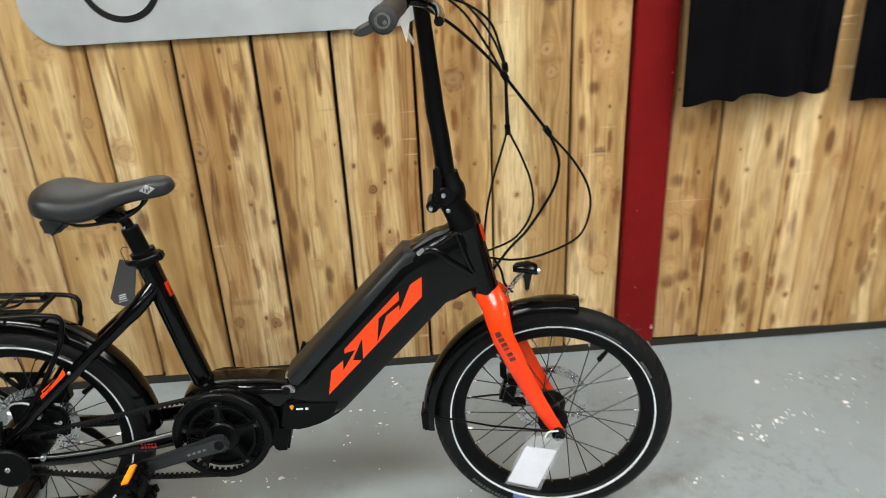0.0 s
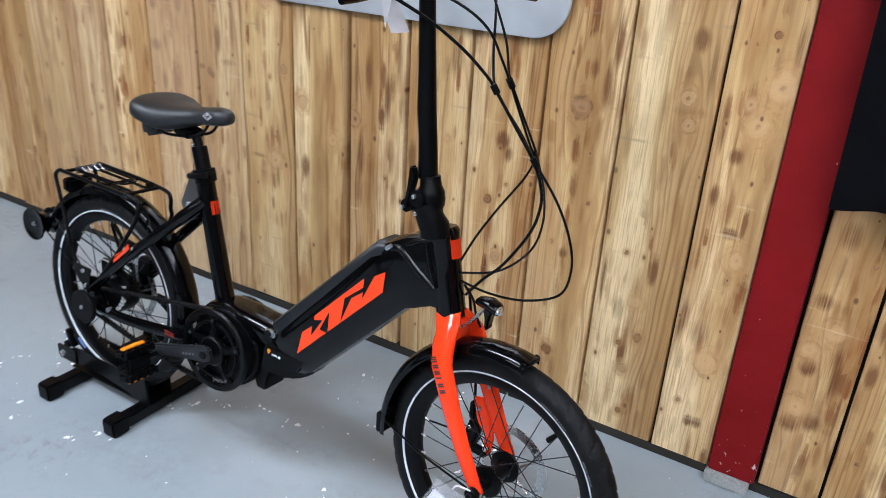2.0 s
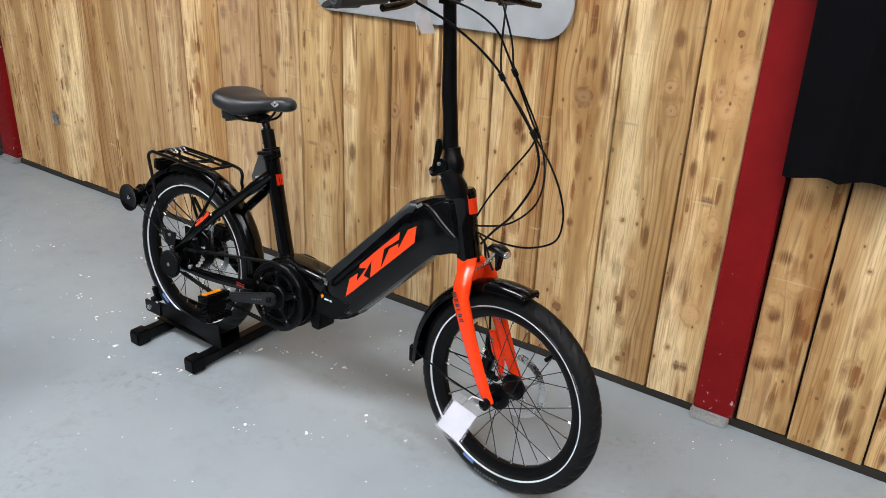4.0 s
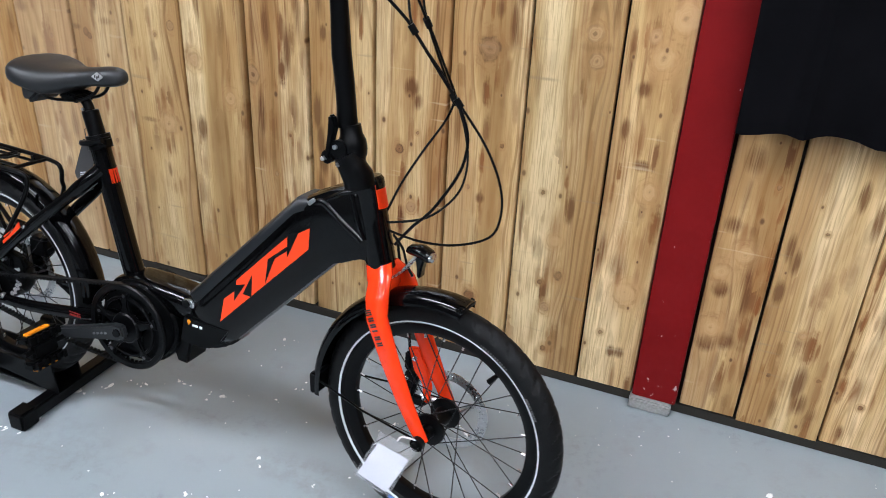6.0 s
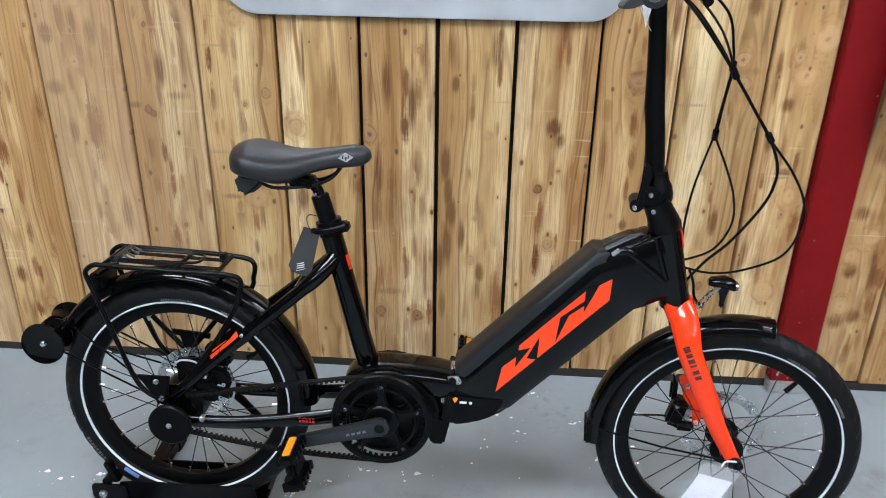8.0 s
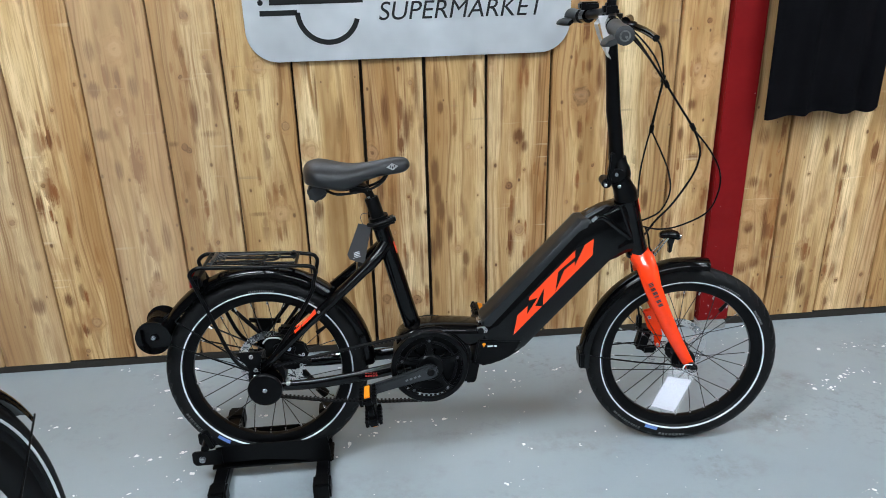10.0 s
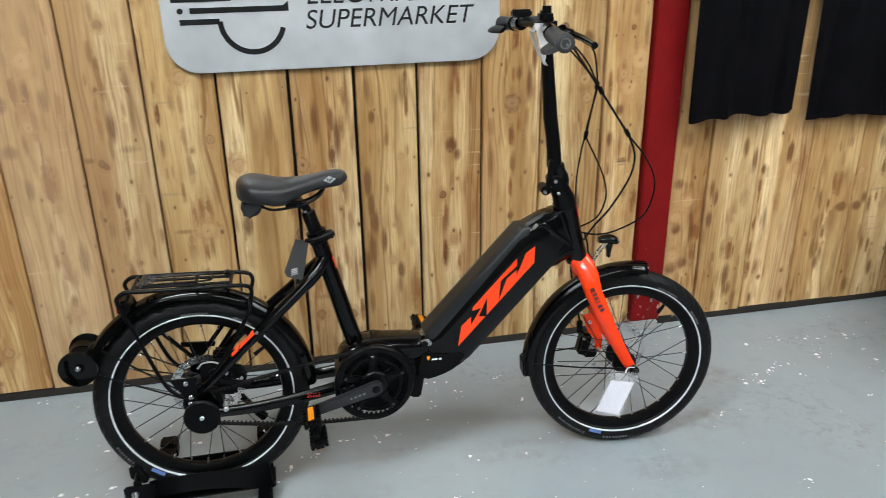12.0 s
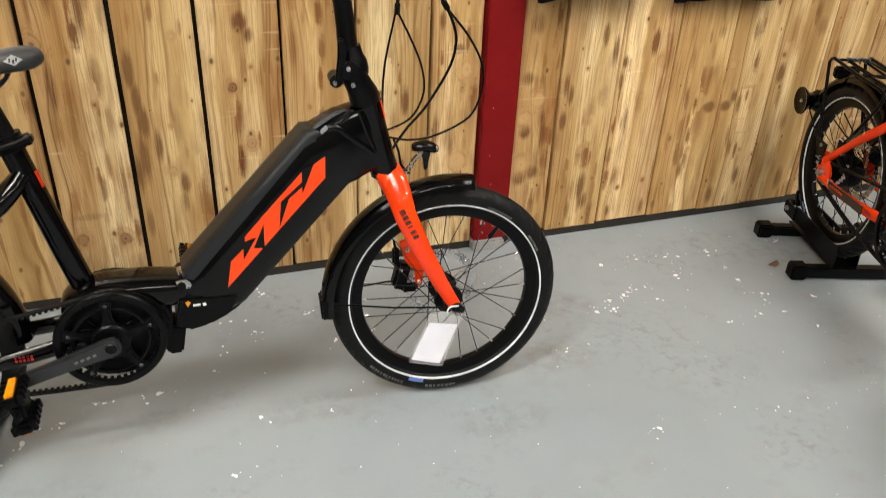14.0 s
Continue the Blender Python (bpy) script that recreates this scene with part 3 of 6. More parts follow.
def wheel(name, parent, c, R=0.25, half=0.0235, spokes=28, disc_side=1, turn=0.0, marked=True, top=52, line=0.033):
    """A spoked wheel at c=(x, z) of the bike: the rim carries the tyre, stripes, hub, spokes, valve and brake disc."""
    m = pose(c[0], 0, c[1], 0, turn, 0)
    rr = R - 2 * half
    bm = BM()
    lathe(bm, [(rr + 0.006, -0.013), (rr + 0.006, 0.013), (rr - 0.006, 0.0135), (rr - 0.017, 0.008), (rr - 0.019, 0), (rr - 0.017, -0.008), (rr - 0.006, -0.0135)], n=96)
    rim = part(name, bm, SATIN, parent, "black spoked wheel with grooved tyre")
    rim.matrix_basis = m
    part("tyre", tyre_mesh(R, half), RUBBER, rim, "black rubber tyre with slanted tread grooves")
    # white line on both flanks
    for sgn in (-1, 1):
        bm = BM()
        r0 = R - line
        y0 = half * (0.925 if line < 0.035 else 0.86)
        lathe(bm, [(r0 - 0.0016, sgn * (y0 - 0.0020)), (r0 - 0.0012, sgn * (y0 + 0.0004)), (r0 + 0.0015, sgn * (y0 + 0.0013)), (r0 + 0.0019, sgn * (y0 - 0.0006))], n=120)
        part("reflective_stripe", bm, STRIPE, rim, "white reflective line on the tyre wall")
    rnd = random.Random(5)
    if marked:
        flank_marks(rim, R, half, rnd, top, line)
    # hub
    bm = BM()
    lathe(bm, [(0.006, -0.05), (0.012, -0.049), (0.014, -0.036), (0.030, -0.034), (0.031, -0.028), (0.018, -0.022), (0.016, 0.0), (0.018, 0.022), (0.031, 0.028), (0.030, 0.034), (0.014, 0.036), (0.012, 0.049), (0.006, 0.05)], n=32)
    part("hub", bm, SATIN, rim)
    rs0 = rr - 0.016
    first_spoke = None
    for i in range(spokes):
        side = -1 if i % 2 else 1
        a = 2 * math.pi * i / spokes
        lead = radians(62) * (1 if (i // 2) % 2 else -1)
        if first_spoke is None:
            bm = BM()
            tube(bm, [(0, 0, 0), (1, 0, 0)], 0.00105, 6)
            first_spoke = part("spoke", bm, SPOKE, rim)
            ob = first_spoke
        else:
            ob = share("spoke", first_spoke, rim)
        p0 = Vector((0.029 * math.cos(a + lead), side * 0.031, 0.029 * math.sin(a + lead)))
        p1 = Vector((rs0 * math.cos(a), side * 0.002, rs0 * math.sin(a)))
        dv = p1 - p0
        ob.matrix_basis = Matrix.Translation(p0) @ dv.to_track_quat("X", "Z").to_matrix().to_4x4() @ Matrix.Diagonal((dv.length, 1, 1, 1))
    bm = BM()
    for i in range(spokes):
        a = 2 * math.pi * i / spokes
        tube(bm, [((rs0 - 0.012) * math.cos(a), 0, (rs0 - 0.012) * math.sin(a)), (rs0 * math.cos(a), 0, rs0 * math.sin(a))], 0.0022, 6)
    tagged(part("nipples", bm, STEEL, rim), kind="stuff")
    bm = BM()
    va = radians(52)
    tube(bm, [((rr - 0.018) * math.cos(va), 0, (rr - 0.018) * math.sin(va)), ((rr - 0.045) * math.cos(va), 0, (rr - 0.045) * math.sin(va))], [0.004, 0.0055], 10)
    part("valve", bm, PLASTIC, rim, "black valve cap")
    # brake disc
    bm = BM()
    y = disc_side * 0.045
    lathe(bm, [(0.062, y - 0.001), (0.08, y - 0.001), (0.08, y + 0.001), (0.062, y + 0.001)], n=60)
    for i in range(5):
        a = 2 * math.pi * i / 5
        tube(bm, [(0.02 * math.cos(a), y, 0.02 * math.sin(a)), (0.064 * math.cos(a + 0.5), y, 0.064 * math.sin(a + 0.5))], 0.003, 6)
    for i in range(30):
        a = 2 * math.pi * (i + 0.3 * (i % 2)) / 30
        disc(bm, (0.071 * math.cos(a), 0.071 * math.sin(a)), 0.0028, y - 0.0016, y + 0.0016, 8, 0.0003)
    part("brake_disc", bm, STEEL, rim, "drilled steel brake disc")
    return rim


def fender(name, parent, c, R, a0, a1, material=None, width=0.028):
    """A curved mudguard strip round c between two angles."""
    bm = BM()
    rings, n = [], 48
    for i in range(n + 1):
        a = radians(a0 + (a1 - a0) * i / n)
        ring = []
        prof = [(-1, -0.014), (-0.97, -0.004), (-0.8, 0.003), (-0.45, 0.008), (0, 0.010), (0.45, 0.008), (0.8, 0.003), (0.97, -0.004), (1, -0.014), (0.9, -0.006), (0.5, 0.004), (0, 0.006), (-0.5, 0.004), (-0.9, -0.006)]
        for q, dr in prof:
            ring.append((c[0] + (R + dr) * math.cos(a), q * width, c[1] + (R + dr) * math.sin(a)))
        rings.append(ring)
    skin(bm, rings)
    return part(name, bm, material or GLOSS, parent, "black curved mudguard")


def pedal(parent, c, y, tilt, label=""):
    """A block pedal with studs and two amber reflectors, hanging on its axle at c."""
    bm = BM()
    for s in (-1, 1):
        box(bm, (s * 0.027, 0, 0), (0.018, 0.080, 0.028), 0.005)
        for i in range(5):
            box(bm, (s * 0.027, -0.032 + i * 0.016, 0.0155), (0.016, 0.008, 0.008), 0.001)
            box(bm, (s * 0.027, -0.032 + i * 0.016, -0.0155), (0.016, 0.008, 0.008), 0.001)
    box(bm, (0, 0, 0), (0.034, 0.060, 0.020), 0.005)
    tube(bm, [(0, -0.045, 0), (0, 0.06, 0)], 0.006, 10)
    ob = part("pedal", bm, PLASTIC, parent, label or "black block pedal")
    ob.matrix_basis = pose(c[0], y, c[1], 0, tilt, 0)
    for s in (-1, 1):
        bm = BM()
        box(bm, (s * 0.0375, -0.004, 0), (0.005, 0.054, 0.013), 0.001)
        part("reflector", bm, AMBER, ob, "amber pedal reflector")
    return ob


def folding_bike(m, frame_mat, label, dressed=True):
    """The small-wheeled folding electric bike. x runs to its front, z up, -y is its drive side; the front tyre stands on the origin."""
    root = holder("folding_bike", m, label, "bicycle", "display bikes")
    FC, RC = (0.004, 0.2425), (-1.036, 0.286)
    pivot = Matrix.Translation((-0.125, 0, 0.528))
    steer = pivot @ Matrix.Rotation(radians(-6.5), 4, Vector((-0.23, 0, 1)).normalized()) @ pivot.inverted()

    def steered(obs):
        for o in obs if isinstance(obs, list) else [obs]:
            o.matrix_basis = steer @ o.matrix_basis
        return obs

    side_mat = frame_mat

    fw = steered(wheel("front_wheel", root, FC, 0.2425, line=0.0365))
    fw.matrix_basis = Matrix.Translation((0, 0.014, 0)) @ fw.matrix_basis
    wheel("rear_wheel", root, RC, 0.2425, turn=17, top=98, line=0.0385)

    # --- fork ---
    bm = BM()
    mid = [(-0.120, 0.533, 0.010, 0.0220), (-0.114, 0.516, 0.024, 0.0255), (-0.1095, 0.492, 0.043, 0.0250), (-0.102, 0.455, 0.056, 0.0220), (-0.070, 0.380, 0.058, 0.019), (-0.036, 0.310, 0.058, 0.0165), (-0.012, 0.266, 0.057, 0.0145), (0.002, 0.243, 0.056, 0.013)]
    fine = []
    for i in range(len(mid) - 1):
        for s in range(4):
            fine.append(tuple(a + (b - a) * s / 4 for a, b in zip(mid[i], mid[i + 1])))
    fine.append(mid[-1])
    legs = []
    for sgn in (-1, 1):
        bm = BM()
        rings = []
        for x, z, y, r in fine:
            rings.append([(x + 0.139 * y + r * 0.95 * math.cos(2 * math.pi * k / 16) * 0.94, sgn * y + r * 0.62 * math.sin(2 * math.pi * k / 16), z + r * 0.9 * math.cos(2 * math.pi * k / 16) * 0.42) for k in range(16)])
        skin(bm, rings)
        legs.append(steered(part("fork_leg", bm, ORANGE if frame_mat == GLOSS else GLOSS, root, "orange fork leg" if frame_mat == GLOSS else "black fork leg")))
    bm = BM()
    rings = [section((-0.120 - (z - 0.515) * 0.23, z), (1, -0.2), h, b, 2.6, 20) for z, h, b in ((0.484, 0.012, 0.036), (0.496, 0.0205, 0.040), (0.510, 0.0245, 0.035), (0.522, 0.0262, 0.030), (0.531, 0.0262, 0.0262))]
    skin(bm, rings)
    steered(part("fork_crown", bm, ORANGE if frame_mat == GLOSS else GLOSS, root, "fork crown below the head tube"))
    # printed word and box on the near leg, as plain bars
    bm = BM()
    for i in range(6):
        for k in (0, 1, 2) if i == 0 else (0,) if i == 3 else (0, 1):
            t = (i + 0.34 * k + (0.30 if i else 0.0)) / 6.2
            x, z = -0.1045 + 0.031 * t, 0.473 - 0.064 * t
            box(bm, (0, 0, 0), (0.0115, 0.0012, 0.0026), 0, pose(0, 0, 0, 0, -26, 0))
            bmesh.ops.translate(bm, vec=(x, -0.0705, z), verts=list(bm.verts)[-8:])
    pieces("letter_mark", bm, DARKPRINT, legs[0], "dark lettering", smooth=False)

    # axle caps
    bm = BM()
    disc(bm, (0.009, 0.2475), 0.013, -0.078, -0.066, 20)
    disc(bm, (0.009, 0.2475), 0.007, -0.083, -0.076, 12)
    steered(part("axle_cap", bm, SATIN, root))
    # brake caliper behind the far leg
    bm = BM()
    box(bm, (-0.084, 0.062, 0.268), (0.030, 0.034, 0.062), 0.007, pose(0, 0, 0, 0, 14, 0))
    box(bm, (-0.066, 0.064, 0.238), (0.036, 0.028, 0.022), 0.005)
    box(bm, (-0.094, 0.066, 0.312), (0.014, 0.016, 0.040), 0.004)
    tube(bm, curve([(-0.094, 0.066, 0.33), (-0.105, 0.072, 0.40), (-0.12, 0.068, 0.47), (-0.125, 0.05, 0.56)]), 0.0028, 8)
    steered(pieces("brake_caliper", bm, PLASTIC, root, "black disc brake caliper"))
    bm = BM()
    prism(bm, [(-0.090, 0.350), (-0.066, 0.356), (-0.046, 0.318), (-0.034, 0.280), (-0.040, 0.240), (-0.052, 0.244), (-0.056, 0.282), (-0.074, 0.300)], 0.050, 0.058, 0.003)
    steered(part("caliper_mount", bm, ORANGE if frame_mat == GLOSS else GLOSS, root))

    bm = BM()
    for bx, bz in ((-0.072, 0.332), (-0.047, 0.254), (-0.086, 0.286)):
        disc(bm, (bx, bz), 0.0042, 0.043, 0.051, 12)
    steered(pieces("bolt", bm, STEEL, root, "bright brake bolts"))

    # --- fenders, stays ---
    ff = steered(fender("front_fender", root, (0.006, 0.245), 0.2565, 80, 184))
    bm = BM()
    for sgn in (-1, 1):
        tube(bm, [(-0.244, sgn * 0.024, 0.262), (-0.12, sgn * 0.055, 0.257), (-0.006, sgn * 0.068, 0.252)], 0.0021, 8)
    pieces("fender_stay", bm, SATIN, ff)
    bm = BM()
    prism(bm, [(-0.263, 0.27), (-0.244, 0.272), (-0.242, 0.228), (-0.261, 0.224)], -0.026, 0.026, 0.004)
    part("mud_flap", bm, PLASTIC, ff)
    bm = BM()
    box(bm, (0.045, 0, 0.4975), (0.012, 0.054, 0.012), 0.003, pose(0, 0, 0, 0, 9, 0))
    part("end_cap", bm, PLASTIC, ff)
    rf = fender("rear_fender", root, (-1.040, 0.290), 0.2545, 0, 158)
    bm = BM()
    for sgn in (-1, 1):
        tube(bm, [(-1.235, sgn * 0.026, 0.435), (-1.05, sgn * 0.062, 0.310)], 0.002, 8)
        tube(bm, [(-1.270, sgn * 0.026, 0.385), (-1.05, sgn * 0.062, 0.302)], 0.002, 8)
    pieces("fender_stay", bm, SATIN, rf)

    # --- front light ---
    bm = BM()
    lathe_pts = [(-0.072, 0.009, 0.577), (-0.066, 0.014, 0.579), (-0.045, 0.0185, 0.580), (-0.029, 0.0175, 0.575), (-0.026, 0.015, 0.574)]
    rings = [[(x, 0.9 * r * math.sin(2 * math.pi * k / 16), z + 0.62 * r * math.cos(2 * math.pi * k / 16) - 0.006) for k in range(16)] for x, r, z in lathe_pts]
    skin(bm, rings)
    prism(bm, [(-0.058, 0.570), (-0.034, 0.567), (-0.040, 0.545), (-0.042, 0.526), (-0.049, 0.525), (-0.050, 0.546)], -0.009, 0.009, 0.003)
    lamp = steered(part("front_light", bm, GLOSS, root, "small black front light on a wire bracket"))
    bm = BM()
    rings = [[(x, 0.85 * r * math.sin(2 * math.pi * k / 16), 0.5675 + 0.55 * r * math.cos(2 * math.pi * k / 16)) for k in range(16)] for x, r in ((-0.0270, 0.0155), (-0.022, 0.0135), (-0.020, 0.008))]
    skin(bm, rings)
    part("lens", bm, LENS, lamp, "clear front lens")
    bm = BM()
    for sgn in (-1, 1):
        tube(bm, curve([(-0.100, sgn * 0.012, 0.512), (-0.082, sgn * 0.010, 0.526), (-0.064, sgn * 0.009, 0.550), (-0.052, sgn * 0.009, 0.566)]), 0.0021, 8)
    part("bracket", bm, STEEL, lamp, "bright wire bracket")

    # --- head tube and stem ---
    bm = BM()
    ax = lambda z: -0.125 - (z - 0.528) * 0.23
    zs = [(0.523, 0.0255), (0.526, 0.0270), (0.536, 0.0268), (0.60, 0.0262), (0.655, 0.0262), (0.662, 0.0285), (0.676, 0.0285), (0.682, 0.024)]
    tube(bm, [(ax(z), 0, z) for z, r in zs], [r for z, r in zs], 24)
    head = part("head_tube", bm, side_mat, root)
    bm = BM()
    rings = []
    for z in (0.634, 0.648, 0.662, 0.675):
        rings.append([(ax(z) + 0.0288 * math.cos(a), 0.0288 * math.sin(a), z) for a in [radians(-38 + 76 * k / 8) for k in range(9)]])
    vs = [[bm.verts.new(p) for p in r] for r in rings]
    for a, b in zip(vs, vs[1:]):
        for i in range(8):
            bm.faces.new((a[i], a[i + 1], b[i + 1], b[i]))
    bmesh.ops.solidify(bm, geom=bm.faces[:], thickness=0.0006)
    part("badge", bm, DECAL, head, "orange head badge")
    bm = BM()
    zs = [(0.678, 0.0215), (0.690, 0.0220), (0.698, 0.0195), (0.714, 0.0195), (0.719, 0.0225), (0.730, 0.0245), (0.744, 0.0235), (0.754, 0.0192), (0.770, 0.0178)]
    tube(bm, [(ax(z) * 0.75 - 0.0465, 0, z) for z, r in zs], [r for z, r in zs], 20)
    tube(bm, [(-0.1595, 0, 0.672), (-0.1615, -0.003, 0.686), (-0.170, -0.008, 0.702), (-0.180, -0.012, 0.722)], [0.0275, 0.0265, 0.0240, 0.0220], 20)
    tube(bm, [(-0.211, -0.024, 0.714), (-0.211, 0.018, 0.714)], 0.0115, 18)
    box(bm, (-0.198, -0.003, 0.716), (0.026, 0.032, 0.020), 0.006)
    tube(bm, [(-0.186, -0.028, 0.732), (-0.186, 0.026, 0.732)], 0.016, 18)
    stemhinge = steered(part("stem_hinge", bm, SATIN, root, "black folding stem hinge"))
    stemhinge.matrix_basis = pose(-0.004, -0.019, 0) @ stemhinge.matrix_basis
    bm = BM()
    for bx, bz, r in ((-0.190, 0.736, 0.0038), (-0.183, 0.708, 0.0040), (-0.214, 0.712, 0.0036)):
        disc(bm, (bx, bz), r, -0.034, -0.018, 14)
    pieces("bolt", bm, STEEL, stemhinge, "bright bolt heads")
    bm = BM()
    prism(bm, [(-0.214, 0.712), (-0.204, 0.712), (-0.190, 0.768), (-0.196, 0.788), (-0.206, 0.786), (-0.208, 0.75)], -0.030, -0.018, 0.003)
    part("lever", bm, SATIN, stemhinge)
    bm = BM()
    sp = [(-0.187, 0.766, 0.0178), (-0.189, 0.80, 0.0166), (-0.193, 0.84, 0.0162), (-0.199, 0.88, 0.0165), (-0.203, 0.94, 0.0150), (-0.208, 1.00, 0.0140), (-0.214, 1.068, 0.0135)]
    tube(bm, [(x, 0, z) for x, z, r in sp], [r for x, z, r in sp], 20)
    box(bm, (-0.214, 0, 1.080), (0.044, 0.052, 0.040), 0.008)
    stem = steered(part("stem", bm, SATIN, root, "tall black folding stem"))
    stem.matrix_basis = pose(-0.004, -0.019, 0) @ pose(-0.19, 0, 0.74) @ pose(0, 0, 0, 1.6, 0, 0) @ pose(0.19, 0, -0.74) @ stem.matrix_basis

    # --- handlebar ---
    bm = BM()
    bar = curve([(-0.242, -0.30, 1.064), (-0.236, -0.20, 1.070), (-0.224, -0.10, 1.080), (-0.214, -0.03, 1.085), (-0.214, 0.03, 1.085), (-0.224, 0.10, 1.080), (-0.236, 0.20, 1.070), (-0.242, 0.30, 1.064)])
    tube(bm, bar, 0.011, 14)
    hb = steered(part("handlebar", bm, SATIN, root, "swept black handlebar"))
    hb.matrix_basis = pose(-0.277, -0.29, 1.061) @ pose(0, 0, 0, 1.0, 0, 1.3) @ pose(0.277, 0.28, -1.061) @ hb.matrix_basis
    for sgn in (-1, 1):
        bm = BM()
        g = [(-0.243, 0.305, 0.014), (-0.243, 0.302, 0.0185), (-0.242, 0.285, 0.0185), (-0.240, 0.25, 0.0165), (-0.238, 0.21, 0.016), (-0.236, 0.185, 0.0175), (-0.236, 0.180, 0.014)]
        tube(bm, [(x, sgn * y, 1.0645 + (0.305 - y) * 0.05) for x, y, r in g], [r for x, y, r in g], 18)
        # palm wing towards the rider
        rings = []
        for y, w, t in ((0.302, 0.030, 0.006), (0.285, 0.036, 0.008), (0.255, 0.030, 0.008), (0.225, 0.016, 0.006)):
            cx, cz = -0.249, 1.058
            rings.append([(cx - w * (1 - math.cos(a)) * 0.5 , sgn * y, cz - 0.010 * (1 - math.cos(a)) * 0.5 + t * math.sin(a)) for a in [2 * math.pi * k / 12 for k in range(12)]])
        skin(bm, rings)
        grip = part("grip", bm, GREYRUB if sgn < 0 else PLASTIC, hb, "dark grey rubber grip with palm wing")
        bm = BM()
        lathe(bm, [(0.0075, sgn * 0.3045), (0.0105, sgn * 0.3045), (0.0105, sgn * 0.3062), (0.0075, sgn * 0.3062)], (-0.243, 1.0645), 24)
        disc(bm, (-0.240, 1.062), 0.003, min(sgn * 0.3045, sgn * 0.3062), max(sgn * 0.3045, sgn * 0.3062), 12, 0.0003)
        part("end_mark", bm, PALE, grip, "pale ring mark on the grip end")
        # brake lever and clamp
        bm = BM()
        tube(bm, [(-0.234, sgn * 0.165, 1.072), (-0.230, sgn * 0.135, 1.074)], 0.0165, 14)
        tube(bm, curve([(-0.218, sgn * 0.145, 1.075), (-0.193, sgn * 0.150, 1.070), (-0.178, sgn * 0.175, 1.064), (-0.172, sgn * 0.215, 1.058), (-0.172, sgn * 0.255, 1.054)]), [0.010] * 8 + [0.007] * 17, 10)
        tube(bm, [(-0.208, sgn * 0.150, 1.078), (-0.190, sgn * 0.105, 1.080)], 0.010, 12)
        part("brake_lever", bm, GLOSS, hb, "black brake lever")
    bm = BM()
    box(bm, (-0.235, 0.115, 1.098), (0.045, 0.035, 0.018), 0.004)
    box(bm, (-0.225, -0.075, 1.100), (0.03, 0.03, 0.025), 0.006)
    tube(bm, [(-0.222, -0.075, 1.10), (-0.222, -0.075, 1.122)], 0.010, 12)
    pieces("shifter", bm, PLASTIC, hb, "black shifter and bell")
    if dressed:
        bm = BM()
        rings = [[(-0.232 + dx, y, z) for y in (-0.090, -0.045)] for dx, z in ((-0.006, 1.085), (-0.020, 1.070), (-0.012, 1.045), (0.0, 1.018), (0.012, 0.998))]
        vs = [[bm.verts.new(p) for p in r] for r in rings]
        for a, b in zip(vs, vs[1:]):
            bm.faces.new((a[0], a[1], b[1], b[0]))
        bmesh.ops.solidify(bm, geom=bm.faces[:], thickness=0.0008)
        flap = [bm.verts.new(q) for q in ((-0.252, -0.092, 1.088), (-0.226, -0.092, 1.088), (-0.221, -0.093, 1.045), (-0.230, -0.094, 1.004))]
        face = bm.faces.new(flap)
        bmesh.ops.solidify(bm, geom=[face], thickness=0.0008)
        part("paper_label", bm, WHITE, hb, "white paper label wrapped on the bar")

    # --- cables ---
    runs = (
        (0.0027, [(-0.225, -0.16, 1.066), (-0.175, -0.10, 1.030), (-0.132, -0.055, 0.990), (-0.098, -0.030, 0.953), (-0.082, -0.024, 0.933), (-0.040, -0.014, 0.876), (-0.006, -0.007, 0.829), (0.012, -0.006, 0.790), (0.015, -0.006, 0.757), (0.002, -0.002, 0.712), (-0.040, 0.006, 0.644), (-0.076, 0.010, 0.605), (-0.106, 0.010, 0.566)]),
        (0.0022, [(-0.180, 0.13, 1.066), (-0.140, 0.06, 1.034), (-0.104, 0.0, 0.975), (-0.080, -0.022, 0.930), (-0.037, -0.010, 0.874), (-0.003, -0.003, 0.826), (0.042, -0.002, 0.772), (0.071, 0.0, 0.718), (0.077, 0.014, 0.664), (0.058, 0.030, 0.610), (-0.006, 0.040, 0.577), (-0.065, 0.020, 0.578), (-0.116, 0.0, 0.594)]),
        (0.0022, [(-0.206, -0.105, 1.078), (-0.145, -0.06, 1.055), (-0.104, -0.03, 1.022), (-0.085, -0.005, 0.975), (-0.076, 0.014, 0.942), (-0.070, 0.055, 0.888), (-0.064, 0.100, 0.832), (-0.061, 0.120, 0.806), (-0.072, 0.115, 0.770), (-0.096, 0.080, 0.718), (-0.114, 0.040, 0.668), (-0.124, 0.006, 0.622)]),
        (0.0022, [(-0.178, 0.105, 1.078), (-0.140, 0.06, 1.052), (-0.100, 0.03, 1.002), (-0.080, 0.014, 0.955), (-0.073, 0.020, 0.935), (-0.067, 0.062, 0.885), (-0.059, 0.108, 0.828), (-0.056, 0.124, 0.804), (-0.034, 0.118, 0.755), (-0.018, 0.098, 0.704), (-0.022, 0.070, 0.657), (-0.060, 0.034, 0.618), (-0.120, 0.002, 0.606)]),
        (0.0024, [(-0.105, 0.0, 0.588), (-0.092, 0.014, 0.56), (-0.085, 0.02, 0.53), (-0.07, 0.015, 0.512)]),
    )
    for thick, run in runs:
        bm = BM()
        tube(bm, curve(run), thick, 8)
        part("cable", bm, PLASTIC, root, "looping black cable")
    bm = BM()
